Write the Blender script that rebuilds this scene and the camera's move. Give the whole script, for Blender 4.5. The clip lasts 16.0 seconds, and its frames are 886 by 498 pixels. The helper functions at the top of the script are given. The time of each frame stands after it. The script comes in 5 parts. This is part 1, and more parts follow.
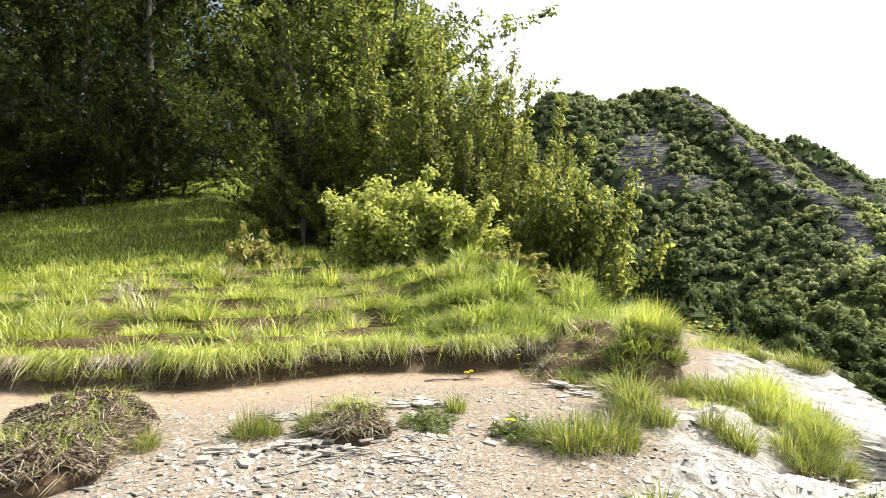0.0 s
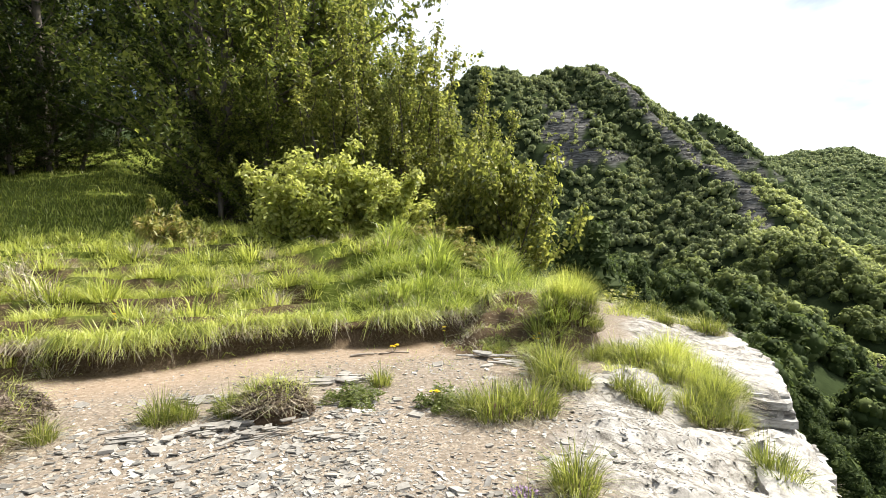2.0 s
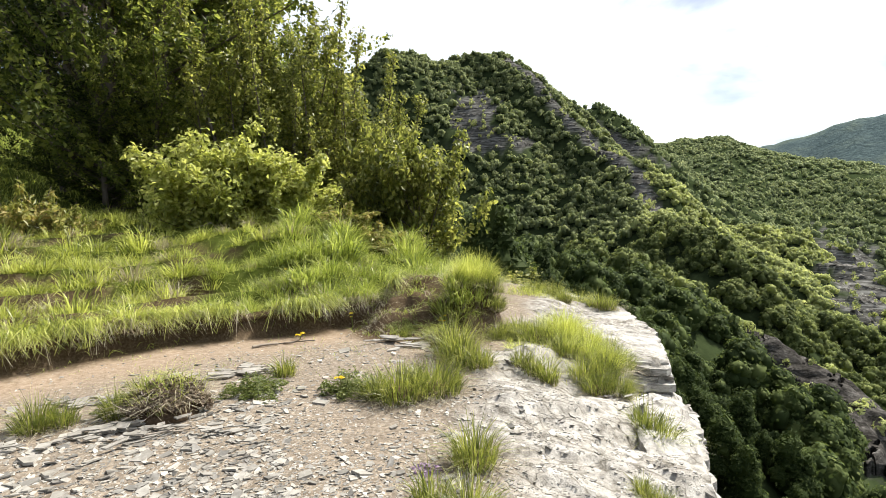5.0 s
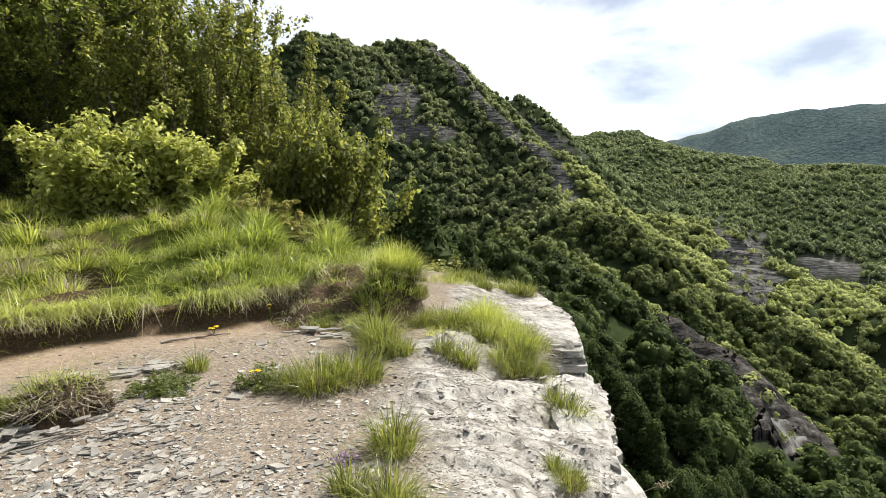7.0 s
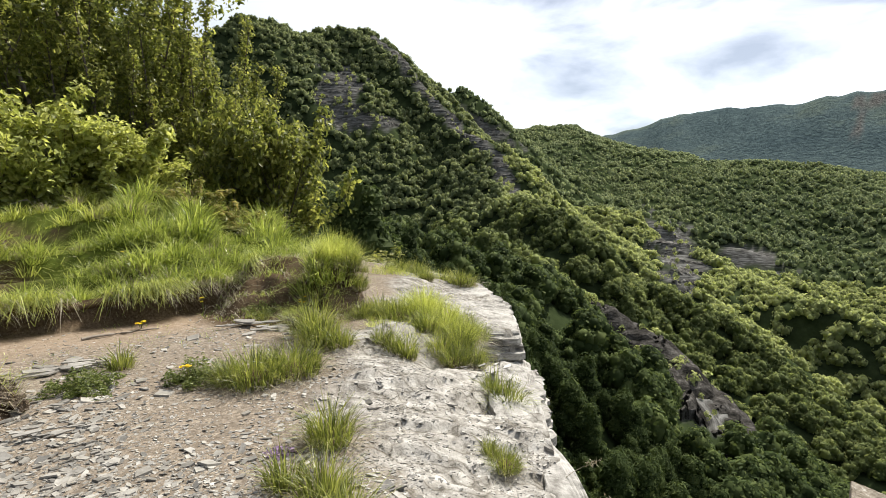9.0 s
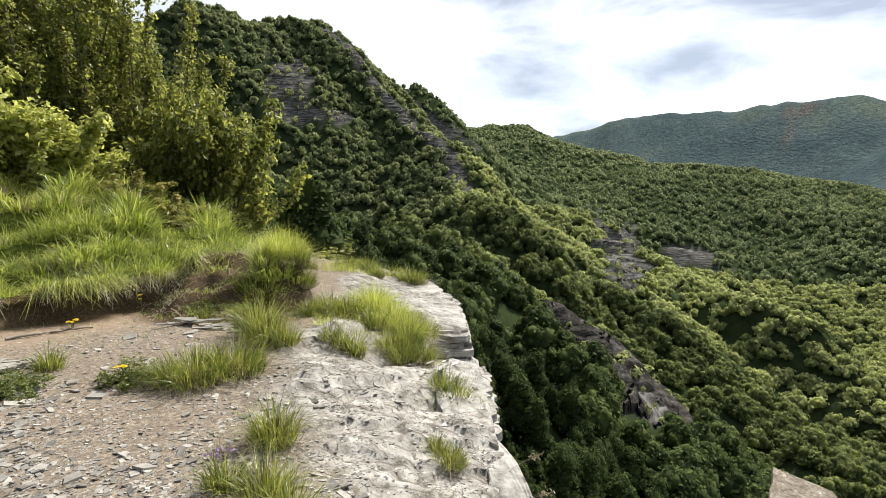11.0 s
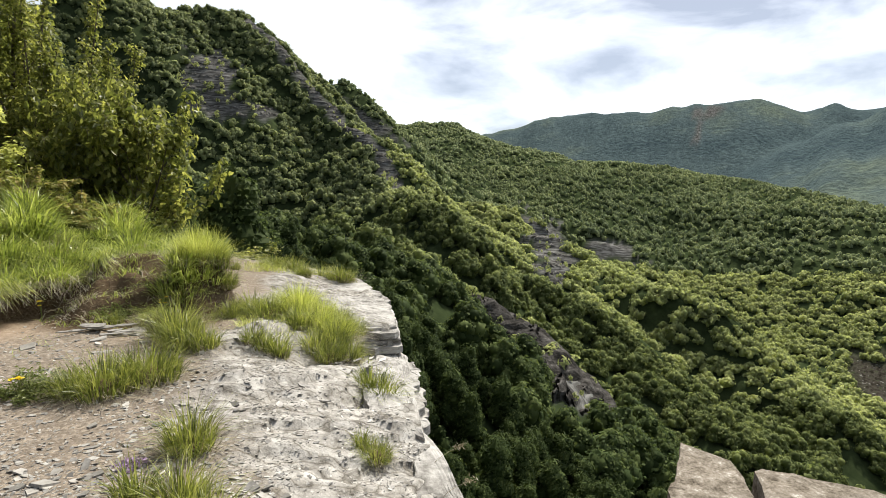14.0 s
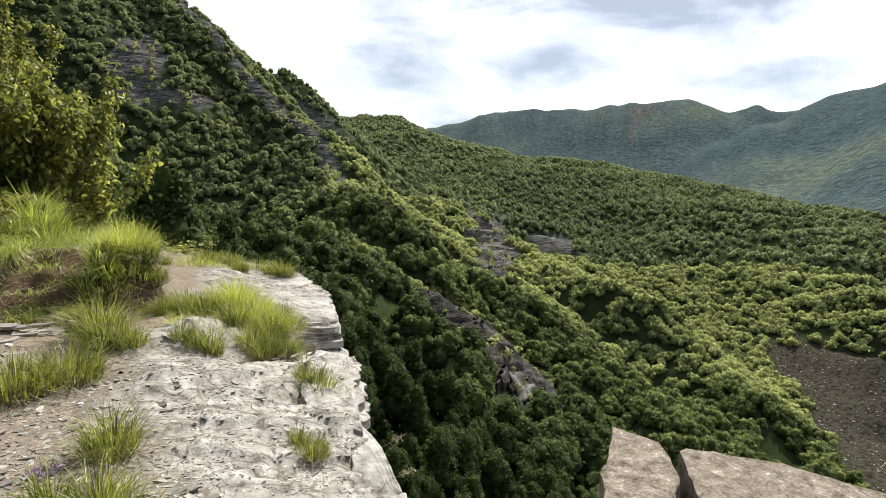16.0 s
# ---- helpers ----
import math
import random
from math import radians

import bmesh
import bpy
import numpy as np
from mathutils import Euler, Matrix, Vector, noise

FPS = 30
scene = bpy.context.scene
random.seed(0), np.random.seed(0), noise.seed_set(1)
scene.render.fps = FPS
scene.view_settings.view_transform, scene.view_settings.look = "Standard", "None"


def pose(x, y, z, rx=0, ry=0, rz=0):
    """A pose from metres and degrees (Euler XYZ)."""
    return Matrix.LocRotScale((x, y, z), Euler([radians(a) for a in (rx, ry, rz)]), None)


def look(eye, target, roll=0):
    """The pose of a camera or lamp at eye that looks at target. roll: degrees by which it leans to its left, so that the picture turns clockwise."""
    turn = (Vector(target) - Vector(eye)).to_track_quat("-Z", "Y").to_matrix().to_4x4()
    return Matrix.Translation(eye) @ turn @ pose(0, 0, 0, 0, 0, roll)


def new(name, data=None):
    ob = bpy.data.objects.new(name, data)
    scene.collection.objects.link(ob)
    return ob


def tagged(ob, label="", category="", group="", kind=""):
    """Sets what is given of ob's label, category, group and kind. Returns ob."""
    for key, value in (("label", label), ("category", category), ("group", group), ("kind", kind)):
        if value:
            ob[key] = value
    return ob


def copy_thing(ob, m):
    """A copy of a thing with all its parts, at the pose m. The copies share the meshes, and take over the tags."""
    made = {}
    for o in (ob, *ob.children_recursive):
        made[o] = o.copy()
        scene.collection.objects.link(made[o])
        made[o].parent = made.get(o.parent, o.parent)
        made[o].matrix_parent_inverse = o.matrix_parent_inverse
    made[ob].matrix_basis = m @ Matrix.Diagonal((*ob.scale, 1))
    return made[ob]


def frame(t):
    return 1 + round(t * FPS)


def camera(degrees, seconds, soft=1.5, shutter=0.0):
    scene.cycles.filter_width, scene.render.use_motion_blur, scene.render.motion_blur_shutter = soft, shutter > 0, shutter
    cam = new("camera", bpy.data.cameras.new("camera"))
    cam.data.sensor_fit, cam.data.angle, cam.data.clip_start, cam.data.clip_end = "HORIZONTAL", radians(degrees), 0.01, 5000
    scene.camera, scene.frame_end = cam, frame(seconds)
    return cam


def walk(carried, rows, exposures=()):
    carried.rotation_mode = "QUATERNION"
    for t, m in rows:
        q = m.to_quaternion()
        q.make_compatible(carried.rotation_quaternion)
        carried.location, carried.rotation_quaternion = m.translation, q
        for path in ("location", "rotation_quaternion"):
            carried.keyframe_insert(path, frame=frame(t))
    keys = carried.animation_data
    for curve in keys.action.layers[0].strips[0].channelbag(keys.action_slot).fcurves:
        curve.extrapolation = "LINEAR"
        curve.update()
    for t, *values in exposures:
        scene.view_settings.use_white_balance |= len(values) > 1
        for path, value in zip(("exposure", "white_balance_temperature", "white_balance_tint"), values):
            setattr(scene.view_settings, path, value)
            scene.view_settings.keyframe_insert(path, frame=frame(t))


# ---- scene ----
# camera and walk
cam = camera(79.4, 16.0, soft=0.65)
walk(cam, [
    (0, pose(-0.156, -0.048, 1.417, 90.32, -0.01, 28.38)),
    (0.5, pose(-0.155, -0.031, 1.409, 89.53, 0.03, 25.73)),
    (1, pose(-0.140, -0.033, 1.411, 88.78, 0.29, 24.18)),
    (1.5, pose(-0.139, -0.011, 1.401, 88.04, 0.40, 22.18)),
    (2, pose(-0.143, 0.015, 1.405, 87.55, 0.53, 20.65)),
    (2.5, pose(-0.155, 0.025, 1.412, 87.32, 0.74, 20.17)),
    (3, pose(-0.140, 0.011, 1.414, 87.24, 0.45, 19.52)),
    (3.5, pose(-0.125, 0.010, 1.414, 86.96, 0.52, 18.35)),
    (4, pose(-0.103, 0.005, 1.411, 86.58, 1.00, 15.88)),
    (4.5, pose(-0.087, 0.004, 1.412, 86.14, 0.97, 13.42)),
    (5, pose(-0.062, 0.005, 1.406, 85.80, 1.12, 11.18)),
    (7.5, pose(-0.013, 0.000, 1.403, 84.16, 0.47, 1.49)),
    (8, pose(0.000, 0.000, 1.400, 83.87, 0.21, -0.02)),
    (8.5, pose(0.005, -0.005, 1.397, 83.70, 0.08, -1.54)),
    (9, pose(0.014, -0.008, 1.394, 83.51, 0.30, -2.92)),
    (11.5, pose(0.046, -0.037, 1.407, 83.14, -0.97, -9.08)),
    (12, pose(0.056, -0.045, 1.405, 83.02, -0.78, -10.25)),
    (12.5, pose(0.067, -0.054, 1.406, 82.96, -0.66, -11.56)),
    (13, pose(0.078, -0.062, 1.402, 83.02, -1.12, -12.68)),
    (13.5, pose(0.085, -0.077, 1.405, 83.10, -1.15, -13.92)),
    (14, pose(0.091, -0.073, 1.399, 83.03, -0.71, -15.30)),
    (14.5, pose(0.102, -0.072, 1.400, 82.83, -0.58, -16.86)),
    (15, pose(0.116, -0.071, 1.393, 82.74, -0.52, -18.31)),
    (15.5, pose(0.127, -0.079, 1.393, 82.53, -0.87, -19.79)),
    (16, pose(0.135, -0.086, 1.389, 82.48, -1.22, -21.20)),
], exposures=[(0, 1.34), (3, 1.03), (5, 0.95), (8, 0.6), (9, 0.58), (16, 0.54)])

# ---------------------------------------------------------------- world, sun
SUN_AZ, SUN_EL = 42.0, 49.0          # degrees right of +y, degrees up
sun_dir = Vector((math.sin(radians(SUN_AZ)) * math.cos(radians(SUN_EL)),
                  math.cos(radians(SUN_AZ)) * math.cos(radians(SUN_EL)), math.sin(radians(SUN_EL))))
sun = new("sun", bpy.data.lights.new("sun", "SUN"))
sun.data.energy, sun.data.angle, sun.data.color = 5.0, radians(0.55), (1.0, 0.95, 0.86)
sun.matrix_world = look(sun_dir * 60, (0, 0, 0))

world = bpy.data.worlds.new("sky")
scene.world = world
world.use_nodes = True
wn, wl = world.node_tree.nodes, world.node_tree.links
wn.clear()


def node(nodes, kind, **values):
    n = nodes.new(kind)
    for k, v in values.items():
        if k in n.inputs:
            n.inputs[k].default_value = v
    return n


sky = wn.new("ShaderNodeTexSky")
sky.sky_type, sky.sun_disc = "NISHITA", False
sky.sun_elevation, sky.sun_rotation = radians(SUN_EL), radians(SUN_AZ)
sky.altitude, sky.air_density, sky.dust_density = 1200.0, 1.0, 1.6
sky_gain = wn.new("ShaderNodeVectorMath")
sky_gain.operation = "SCALE"
sky_gain.inputs["Scale"].default_value = 0.035
wl.new(sky.outputs[0], sky_gain.inputs[0])
co = wn.new("ShaderNodeTexCoord")
# thin bright cloud that is whitest round the sun and thins out away from it
dot = wn.new("ShaderNodeVectorMath")
dot.operation = "DOT_PRODUCT"
dot.inputs[1].default_value = sun_dir
wl.new(co.outputs["Generated"], dot.inputs[0])
veil = wn.new("ShaderNodeMapRange")
veil.interpolation_type = "SMOOTHSTEP"
for k, v in (("From Min", 0.1), ("From Max", 0.75), ("To Min", 0.06), ("To Max", 1.0)):
    veil.inputs[k].default_value = v
wl.new(dot.outputs["Value"], veil.inputs["Value"])
stretch = wn.new("ShaderNodeMapping")
stretch.inputs["Scale"].default_value = (1.0, 1.0, 2.6)
stretch.inputs["Location"].default_value = (0.35, 0.1, 0.0)
wl.new(co.outputs["Generated"], stretch.inputs[0])
puffs = node(wn, "ShaderNodeTexNoise", Scale=4.3, Detail=6.0, Roughness=0.52, Distortion=0.3)
wl.new(stretch.outputs[0], puffs.inputs["Vector"])
# greyer cloud bellies over the far end of the valley
far_end = wn.new("ShaderNodeVectorMath")
far_end.operation = "DOT_PRODUCT"
far_end.inputs[1].default_value = Vector((0.62, 0.75, 0.24)).normalized()
wl.new(co.outputs["Generated"], far_end.inputs[0])
belly = wn.new("ShaderNodeMapRange")
belly.interpolation_type = "SMOOTHSTEP"
for k, v in (("From Min", 0.78), ("From Max", 0.96), ("To Min", 0.16), ("To Max", -0.11)):
    belly.inputs[k].default_value = v
wl.new(far_end.outputs["Value"], belly.inputs["Value"])
thick = wn.new("ShaderNodeMath")
wl.new(puffs.outputs["Fac"], thick.inputs[0])
wl.new(belly.outputs[0], thick.inputs[1])
cover = wn.new("ShaderNodeValToRGB")
cover.color_ramp.elements[0].position, cover.color_ramp.elements[0].color = 0.27, (0.24, 0.25, 0.275, 1)
cover.color_ramp.elements[1].position, cover.color_ramp.elements[1].color = 0.52, (0.72, 0.73, 0.75, 1)
wl.new(thick.outputs[0], cover.inputs[0])
cloud = wn.new("ShaderNodeVectorMath")
cloud.operation = "SCALE"
wl.new(cover.outputs[0], cloud.inputs[0])
wl.new(veil.outputs[0], cloud.inputs["Scale"])
both = wn.new("ShaderNodeVectorMath")
wl.new(sky_gain.outputs[0], both.inputs[0])
wl.new(cloud.outputs[0], both.inputs[1])
back = node(wn, "ShaderNodeBackground", Strength=1.0)
wl.new(both.outputs[0], back.inputs["Color"])
wl.new(back.outputs[0], wn.new("ShaderNodeOutputWorld").inputs[0])

# ---------------------------------------------------------------- materials


def material(name):
    m = bpy.data.materials.new(name)
    m.use_nodes = True
    m.node_tree.nodes.clear()
    return m, m.node_tree.nodes, m.node_tree.links


def ramp(nodes, links, fac, stops):
    r = nodes.new("ShaderNodeValToRGB")
    els = r.color_ramp.elements
    while len(els) < len(stops):
        els.new(0.5)
    for e, (p, c) in zip(els, stops):
        e.position, e.color = p, (*c, 1)
    links.new(fac, r.inputs[0])
    return r.outputs[0]


def mixed(nodes, links, fac, a, b, how="MIX"):
    m = nodes.new("ShaderNodeMix")
    m.data_type, m.blend_type = "RGBA", how
    for sock, v in ((m.inputs["Factor"], fac), (m.inputs["A"], a), (m.inputs["B"], b)):
        if isinstance(v, bpy.types.NodeSocket):
            links.new(v, sock)
        elif isinstance(v, tuple):
            sock.default_value = (*v, 1)
        else:
            sock.default_value = v
    return m.outputs["Result"]


def noise_of(nodes, links, vector, scale, detail=4.0, rough=0.55, distort=0.0):
    n = node(nodes, "ShaderNodeTexNoise", Scale=scale, Detail=detail, Roughness=rough, Distortion=distort)
    links.new(vector, n.inputs["Vector"])
    return n.outputs["Fac"]


def world_place(nodes):
    return nodes.new("ShaderNodeNewGeometry").outputs["Position"]


def bumped(nodes, links, height, strength, distance, onto=None):
    b = node(nodes, "ShaderNodeBump", Strength=strength, Distance=distance)
    links.new(height, b.inputs["Height"])
    if onto:
        links.new(onto, b.inputs["Normal"])
    return b.outputs[0]


def attribute(nodes, name):
    a = nodes.new("ShaderNodeAttribute")
    a.attribute_name = name
    return a.outputs["Fac"]


def leaf_material(name, dark, mid, light, through_share=0.35, rough=0.45, per="ISLAND", spread=0.6, glow=1.5, gloss=0.3):
    """Thin leaves: part of the light goes through; the colour varies from leaf to leaf and from plant to plant."""
    m, n, l = material(name)
    if per == "ISLAND":
        rnd = n.new("ShaderNodeNewGeometry").outputs["Random Per Island"]
    else:
        rnd = n.new("ShaderNodeObjectInfo").outputs["Random"]
    big = noise_of(n, l, world_place(n), spread, 2.0)
    add = n.new("ShaderNodeMath")
    add.operation = "MULTIPLY_ADD"
    l.new(rnd, add.inputs[0])
    add.inputs[1].default_value = 0.5
    sub = n.new("ShaderNodeMath")
    sub.operation = "MULTIPLY"
    l.new(big, sub.inputs[0])
    sub.inputs[1].default_value = 0.5
    l.new(sub.outputs[0], add.inputs[2])
    col = ramp(n, l, add.outputs[0], [(0.15, dark), (0.5, mid), (0.85, light)])
    p = node(n, "ShaderNodeBsdfPrincipled", Roughness=rough)
    l.new(col, p.inputs["Base Color"])
    p.inputs["Specular IOR Level"].default_value = gloss
    tr = n.new("ShaderNodeBsdfTranslucent")
    warm = mixed(n, l, 1.0, col, (glow, glow * 1.0, glow * 0.75), "MULTIPLY")
    l.new(warm, tr.inputs["Color"])
    mx = n.new("ShaderNodeMixShader")
    mx.inputs[0].default_value = through_share
    l.new(p.outputs[0], mx.inputs[1])
    l.new(tr.outputs[0], mx.inputs[2])
    l.new(mx.outputs[0], n.new("ShaderNodeOutputMaterial").inputs[0])
    return m


def solid_material(name, stops, scale, rough=0.85, relief=0.3, relief_scale=None, depth=0.02, squash=(1, 1, 1), object_space=False, per_piece=0.0, gloss=0.0):
    """A rough, mottled surface of several colours with fine relief."""
    m, n, l = material(name)
    place = n.new("ShaderNodeTexCoord").outputs["Object"] if object_space else world_place(n)
    mp = n.new("ShaderNodeMapping")
    mp.inputs["Scale"].default_value = squash
    l.new(place, mp.inputs[0])
    place = mp.outputs[0]
    a = noise_of(n, l, place, scale, 6.0, 0.6)
    b = noise_of(n, l, place, relief_scale or scale * 6, 5.0, 0.65)
    w = n.new("ShaderNodeMath")
    w.operation = "MULTIPLY_ADD"
    l.new(b, w.inputs[0])
    w.inputs[1].default_value = 0.45
    half = n.new("ShaderNodeMath")
    half.operation = "MULTIPLY"
    l.new(a, half.inputs[0])
    half.inputs[1].default_value = 0.55
    l.new(half.outputs[0], w.inputs[2])
    col = ramp(n, l, w.outputs[0], stops)
    if per_piece:
        piece = ramp(n, l, n.new("ShaderNodeNewGeometry").outputs["Random Per Island"], [(0.0, (1 - per_piece, 1 - per_piece, 1 - per_piece)), (0.6, (1, 0.99, 0.97)), (1.0, (1 + per_piece * 0.9, 1 + per_piece * 0.9, 1 + per_piece * 0.85))])
        col = mixed(n, l, 1.0, col, piece, "MULTIPLY")
    p = node(n, "ShaderNodeBsdfPrincipled", Roughness=rough)
    p.inputs["Specular IOR Level"].default_value = gloss
    l.new(col, p.inputs["Base Color"])
    l.new(bumped(n, l, w.outputs[0], relief, depth), p.inputs["Normal"])
    l.new(p.outputs[0], n.new("ShaderNodeOutputMaterial").inputs[0])
    return m


M_BARK = solid_material("bark", [(0.3, (0.05, 0.04, 0.03)), (0.5, (0.13, 0.11, 0.09)), (0.75, (0.24, 0.22, 0.19))], 3.0, squash=(1, 1, 0.3))
# two copies of the beech's leaf, coloured as in shade and as in sun
M_BEECH_SHADED = leaf_material("shaded_beech_leaf", (0.009, 0.015, 0.0045), (0.023, 0.035, 0.0085), (0.1, 0.122, 0.025), 0.47, glow=1.8, gloss=0.15)
M_BEECH_SUNLIT = leaf_material("sunlit_beech_leaf", (0.045, 0.065, 0.016), (0.11, 0.134, 0.032), (0.3, 0.315, 0.08), 0.5, glow=1.75, gloss=0.2)
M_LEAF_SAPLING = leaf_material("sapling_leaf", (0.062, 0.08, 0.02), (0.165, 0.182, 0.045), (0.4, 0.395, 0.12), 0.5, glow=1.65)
M_LEAF_BUSH = leaf_material("bush_leaf", (0.17, 0.2, 0.05), (0.34, 0.36, 0.105), (0.56, 0.55, 0.22), 0.46, glow=1.75)
# dark bluish green: shade on the slope below is painted into the leaves
M_SLOPE_SHADED = leaf_material("shaded_slope_leaf", (0.021, 0.033, 0.012), (0.056, 0.08, 0.028), (0.145, 0.178, 0.06), 0.33, rough=0.7, glow=1.5, spread=0.07, gloss=0.05)
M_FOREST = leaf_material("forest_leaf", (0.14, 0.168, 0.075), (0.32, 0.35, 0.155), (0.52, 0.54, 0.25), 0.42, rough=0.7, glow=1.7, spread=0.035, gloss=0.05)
# between slope and forest tones; cloud shade is part of this colour
M_HILLSIDE_SHADED = leaf_material("shaded_hillside_leaf", (0.054, 0.073, 0.029), (0.138, 0.167, 0.063), (0.3, 0.33, 0.125), 0.42, rough=0.7, glow=1.65, spread=0.04, gloss=0.05)
# forest_leaf darkened: the dome's shade is held in this copy's colour
M_SUMMIT_SHADED = leaf_material("shaded_summit_leaf", (0.095, 0.12, 0.06), (0.2, 0.232, 0.112), (0.36, 0.385, 0.18), 0.4, rough=0.7, glow=1.6, spread=0.03, gloss=0.05)
# distant woods: haze is mixed into this greyer, bluer leaf colour
M_FOREST_HAZY = leaf_material("hazy_forest_leaf", (0.135, 0.17, 0.095), (0.265, 0.305, 0.16), (0.42, 0.45, 0.23), 0.25, rough=0.8, spread=0.007, gloss=0.0)
M_GRASS = leaf_material("grass_blade", (0.05, 0.074, 0.017), (0.315, 0.345, 0.068), (0.58, 0.59, 0.22), 0.44, rough=0.38, spread=1.3, glow=1.7, gloss=0.55)
M_TUFT = leaf_material("tuft_blade", (0.035, 0.05, 0.013), (0.155, 0.18, 0.036), (0.46, 0.46, 0.14), 0.4, rough=0.4, spread=3.0, glow=1.6, gloss=0.5)
M_GRASS_DEEP = leaf_material("deep_grass_blade", (0.042, 0.07, 0.015), (0.26, 0.31, 0.058), (0.5, 0.52, 0.18), 0.42, rough=0.38, spread=1.6, glow=1.6, gloss=0.55)
M_DRY = leaf_material("dry_grass", (0.15, 0.115, 0.075), (0.33, 0.285, 0.2), (0.58, 0.54, 0.44), 0.2, spread=3.0)
M_HEATH = leaf_material("heath_twig", (0.05, 0.036, 0.026), (0.13, 0.095, 0.07), (0.32, 0.26, 0.19), 0.1, spread=4.0)
M_HERB = leaf_material("herb_leaf", (0.06, 0.08, 0.02), (0.13, 0.16, 0.04), (0.25, 0.27, 0.09), 0.3, spread=2.0)
M_JUNIPER = leaf_material("juniper_needle", (0.13, 0.15, 0.035), (0.25, 0.25, 0.07), (0.40, 0.30, 0.13), 0.4, spread=2.5)
M_PETAL = leaf_material("yellow_petal", (0.6, 0.42, 0.01), (0.75, 0.55, 0.015), (0.85, 0.66, 0.02), 0.2, glow=1.0)
M_THYME = leaf_material("purple_petal", (0.25, 0.16, 0.28), (0.38, 0.26, 0.42), (0.5, 0.38, 0.52), 0.2, glow=1.0)
M_SHALE = solid_material("shale", [(0.3, (0.13, 0.118, 0.102)), (0.48, (0.24, 0.225, 0.2)), (0.62, (0.34, 0.325, 0.295)), (0.8, (0.47, 0.455, 0.425))], 3.0, 0.5, relief=0.3, relief_scale=30, depth=0.006, per_piece=0.55, gloss=0.4)
M_ROCK = solid_material("pale_rock", [(0.32, (0.07, 0.064, 0.056)), (0.43, (0.22, 0.208, 0.188)), (0.54, (0.38, 0.365, 0.335)), (0.72, (0.5, 0.485, 0.45))], 2.2, relief=1.0, relief_scale=14, depth=0.03, squash=(1, 1, 3.5))
M_BLOCK = solid_material("lichened_stone", [(0.36, (0.06, 0.05, 0.038)), (0.45, (0.15, 0.128, 0.1)), (0.54, (0.23, 0.2, 0.162)), (0.6, (0.3, 0.27, 0.225)), (0.64, (0.52, 0.5, 0.45))], 7.0, relief=0.8, relief_scale=34, depth=0.02)
# darker than grey_strata: shade on the gully's cliff is painted into the rock
M_CLIFF_SHADED = solid_material("shaded_strata", [(0.36, (0.01, 0.01, 0.009)), (0.46, (0.03, 0.028, 0.025)), (0.57, (0.075, 0.07, 0.064)), (0.72, (0.21, 0.2, 0.185))], 0.22, relief=1.0, relief_scale=1.1, depth=0.8, squash=(1, 1, 1.8))
M_STRATA = solid_material("grey_strata", [(0.36, (0.02, 0.019, 0.017)), (0.46, (0.065, 0.062, 0.056)), (0.56, (0.16, 0.153, 0.142)), (0.7, (0.36, 0.345, 0.32))], 0.2, relief=1.0, relief_scale=1.0, depth=0.8, squash=(1, 1, 2.2))
M_SOIL = solid_material("dark_soil", [(0.3, (0.05, 0.034, 0.022)), (0.6, (0.12, 0.085, 0.055)), (0.8, (0.2, 0.15, 0.10))], 8.0, relief=0.6, depth=0.03)
M_STICK = solid_material("weathered_wood", [(0.3, (0.16, 0.13, 0.10)), (0.7, (0.36, 0.32, 0.27))], 12.0, relief=0.3, depth=0.004)

# ---------------------------------------------------------------- lie of the land


def value_noise(x, y, scale, seed=0, octaves=3, gain=0.5):
    """Smooth noise of about -1 to 1 over arrays of places."""
    rng = np.random.RandomState(seed + 11)
    table = rng.rand(256, 256) * 2 - 1
    total, amp, norm = np.zeros_like(x, dtype=float), 1.0, 0.0
    for o in range(octaves):
        px, py = x / scale * 2**o + 37.3 * o, y / scale * 2**o + 91.7 * o
        ix, iy = np.floor(px).astype(int), np.floor(py).astype(int)
        fx, fy = px - ix, py - iy
        fx, fy = fx * fx * (3 - 2 * fx), fy * fy * (3 - 2 * fy)
        g = lambda a, b: table[(ix + a) % 256, (iy + b) % 256]
        total += amp * ((g(0, 0) * (1 - fx) + g(1, 0) * fx) * (1 - fy) + (g(0, 1) * (1 - fx) + g(1, 1) * fx) * fy)
        norm += amp
        amp *= gain
    return total / norm


def smooth(a, b, v):
    t = np.clip((v - a) / (b - a), 0, 1)
    return t * t * (3 - 2 * t)


EYE = 1.4


def bearing(az, el, r):
    return (r * math.sin(radians(az)), r * math.cos(radians(az)), EYE + r * math.tan(radians(el)))


def crest(rows):
    return np.array([bearing(*row) for row in rows])


# crests of the hills: bearing right of +y, angle up, distance
DOME = crest([(-60, 10, 420), (-35, 13.0, 450), (-18, 14.9, 470), (-14, 15.9, 476), (-9.5, 16.5, 480), (-6.0, 15.9, 474), (-4.0, 14.4, 464), (-2.5, 11.9, 450), (3.4, 6.8, 395), (7.8, 3.9, 350), (11.2, -0.3, 300), (15.5, -5.5, 250)])
LEDGE = crest([(-3, 11.6, 570), (1.4, 10.7, 590), (5.6, 9.7, 600), (7.6, 7.7, 620), (10.8, 4.3, 640), (13.4, 2.4, 640)])
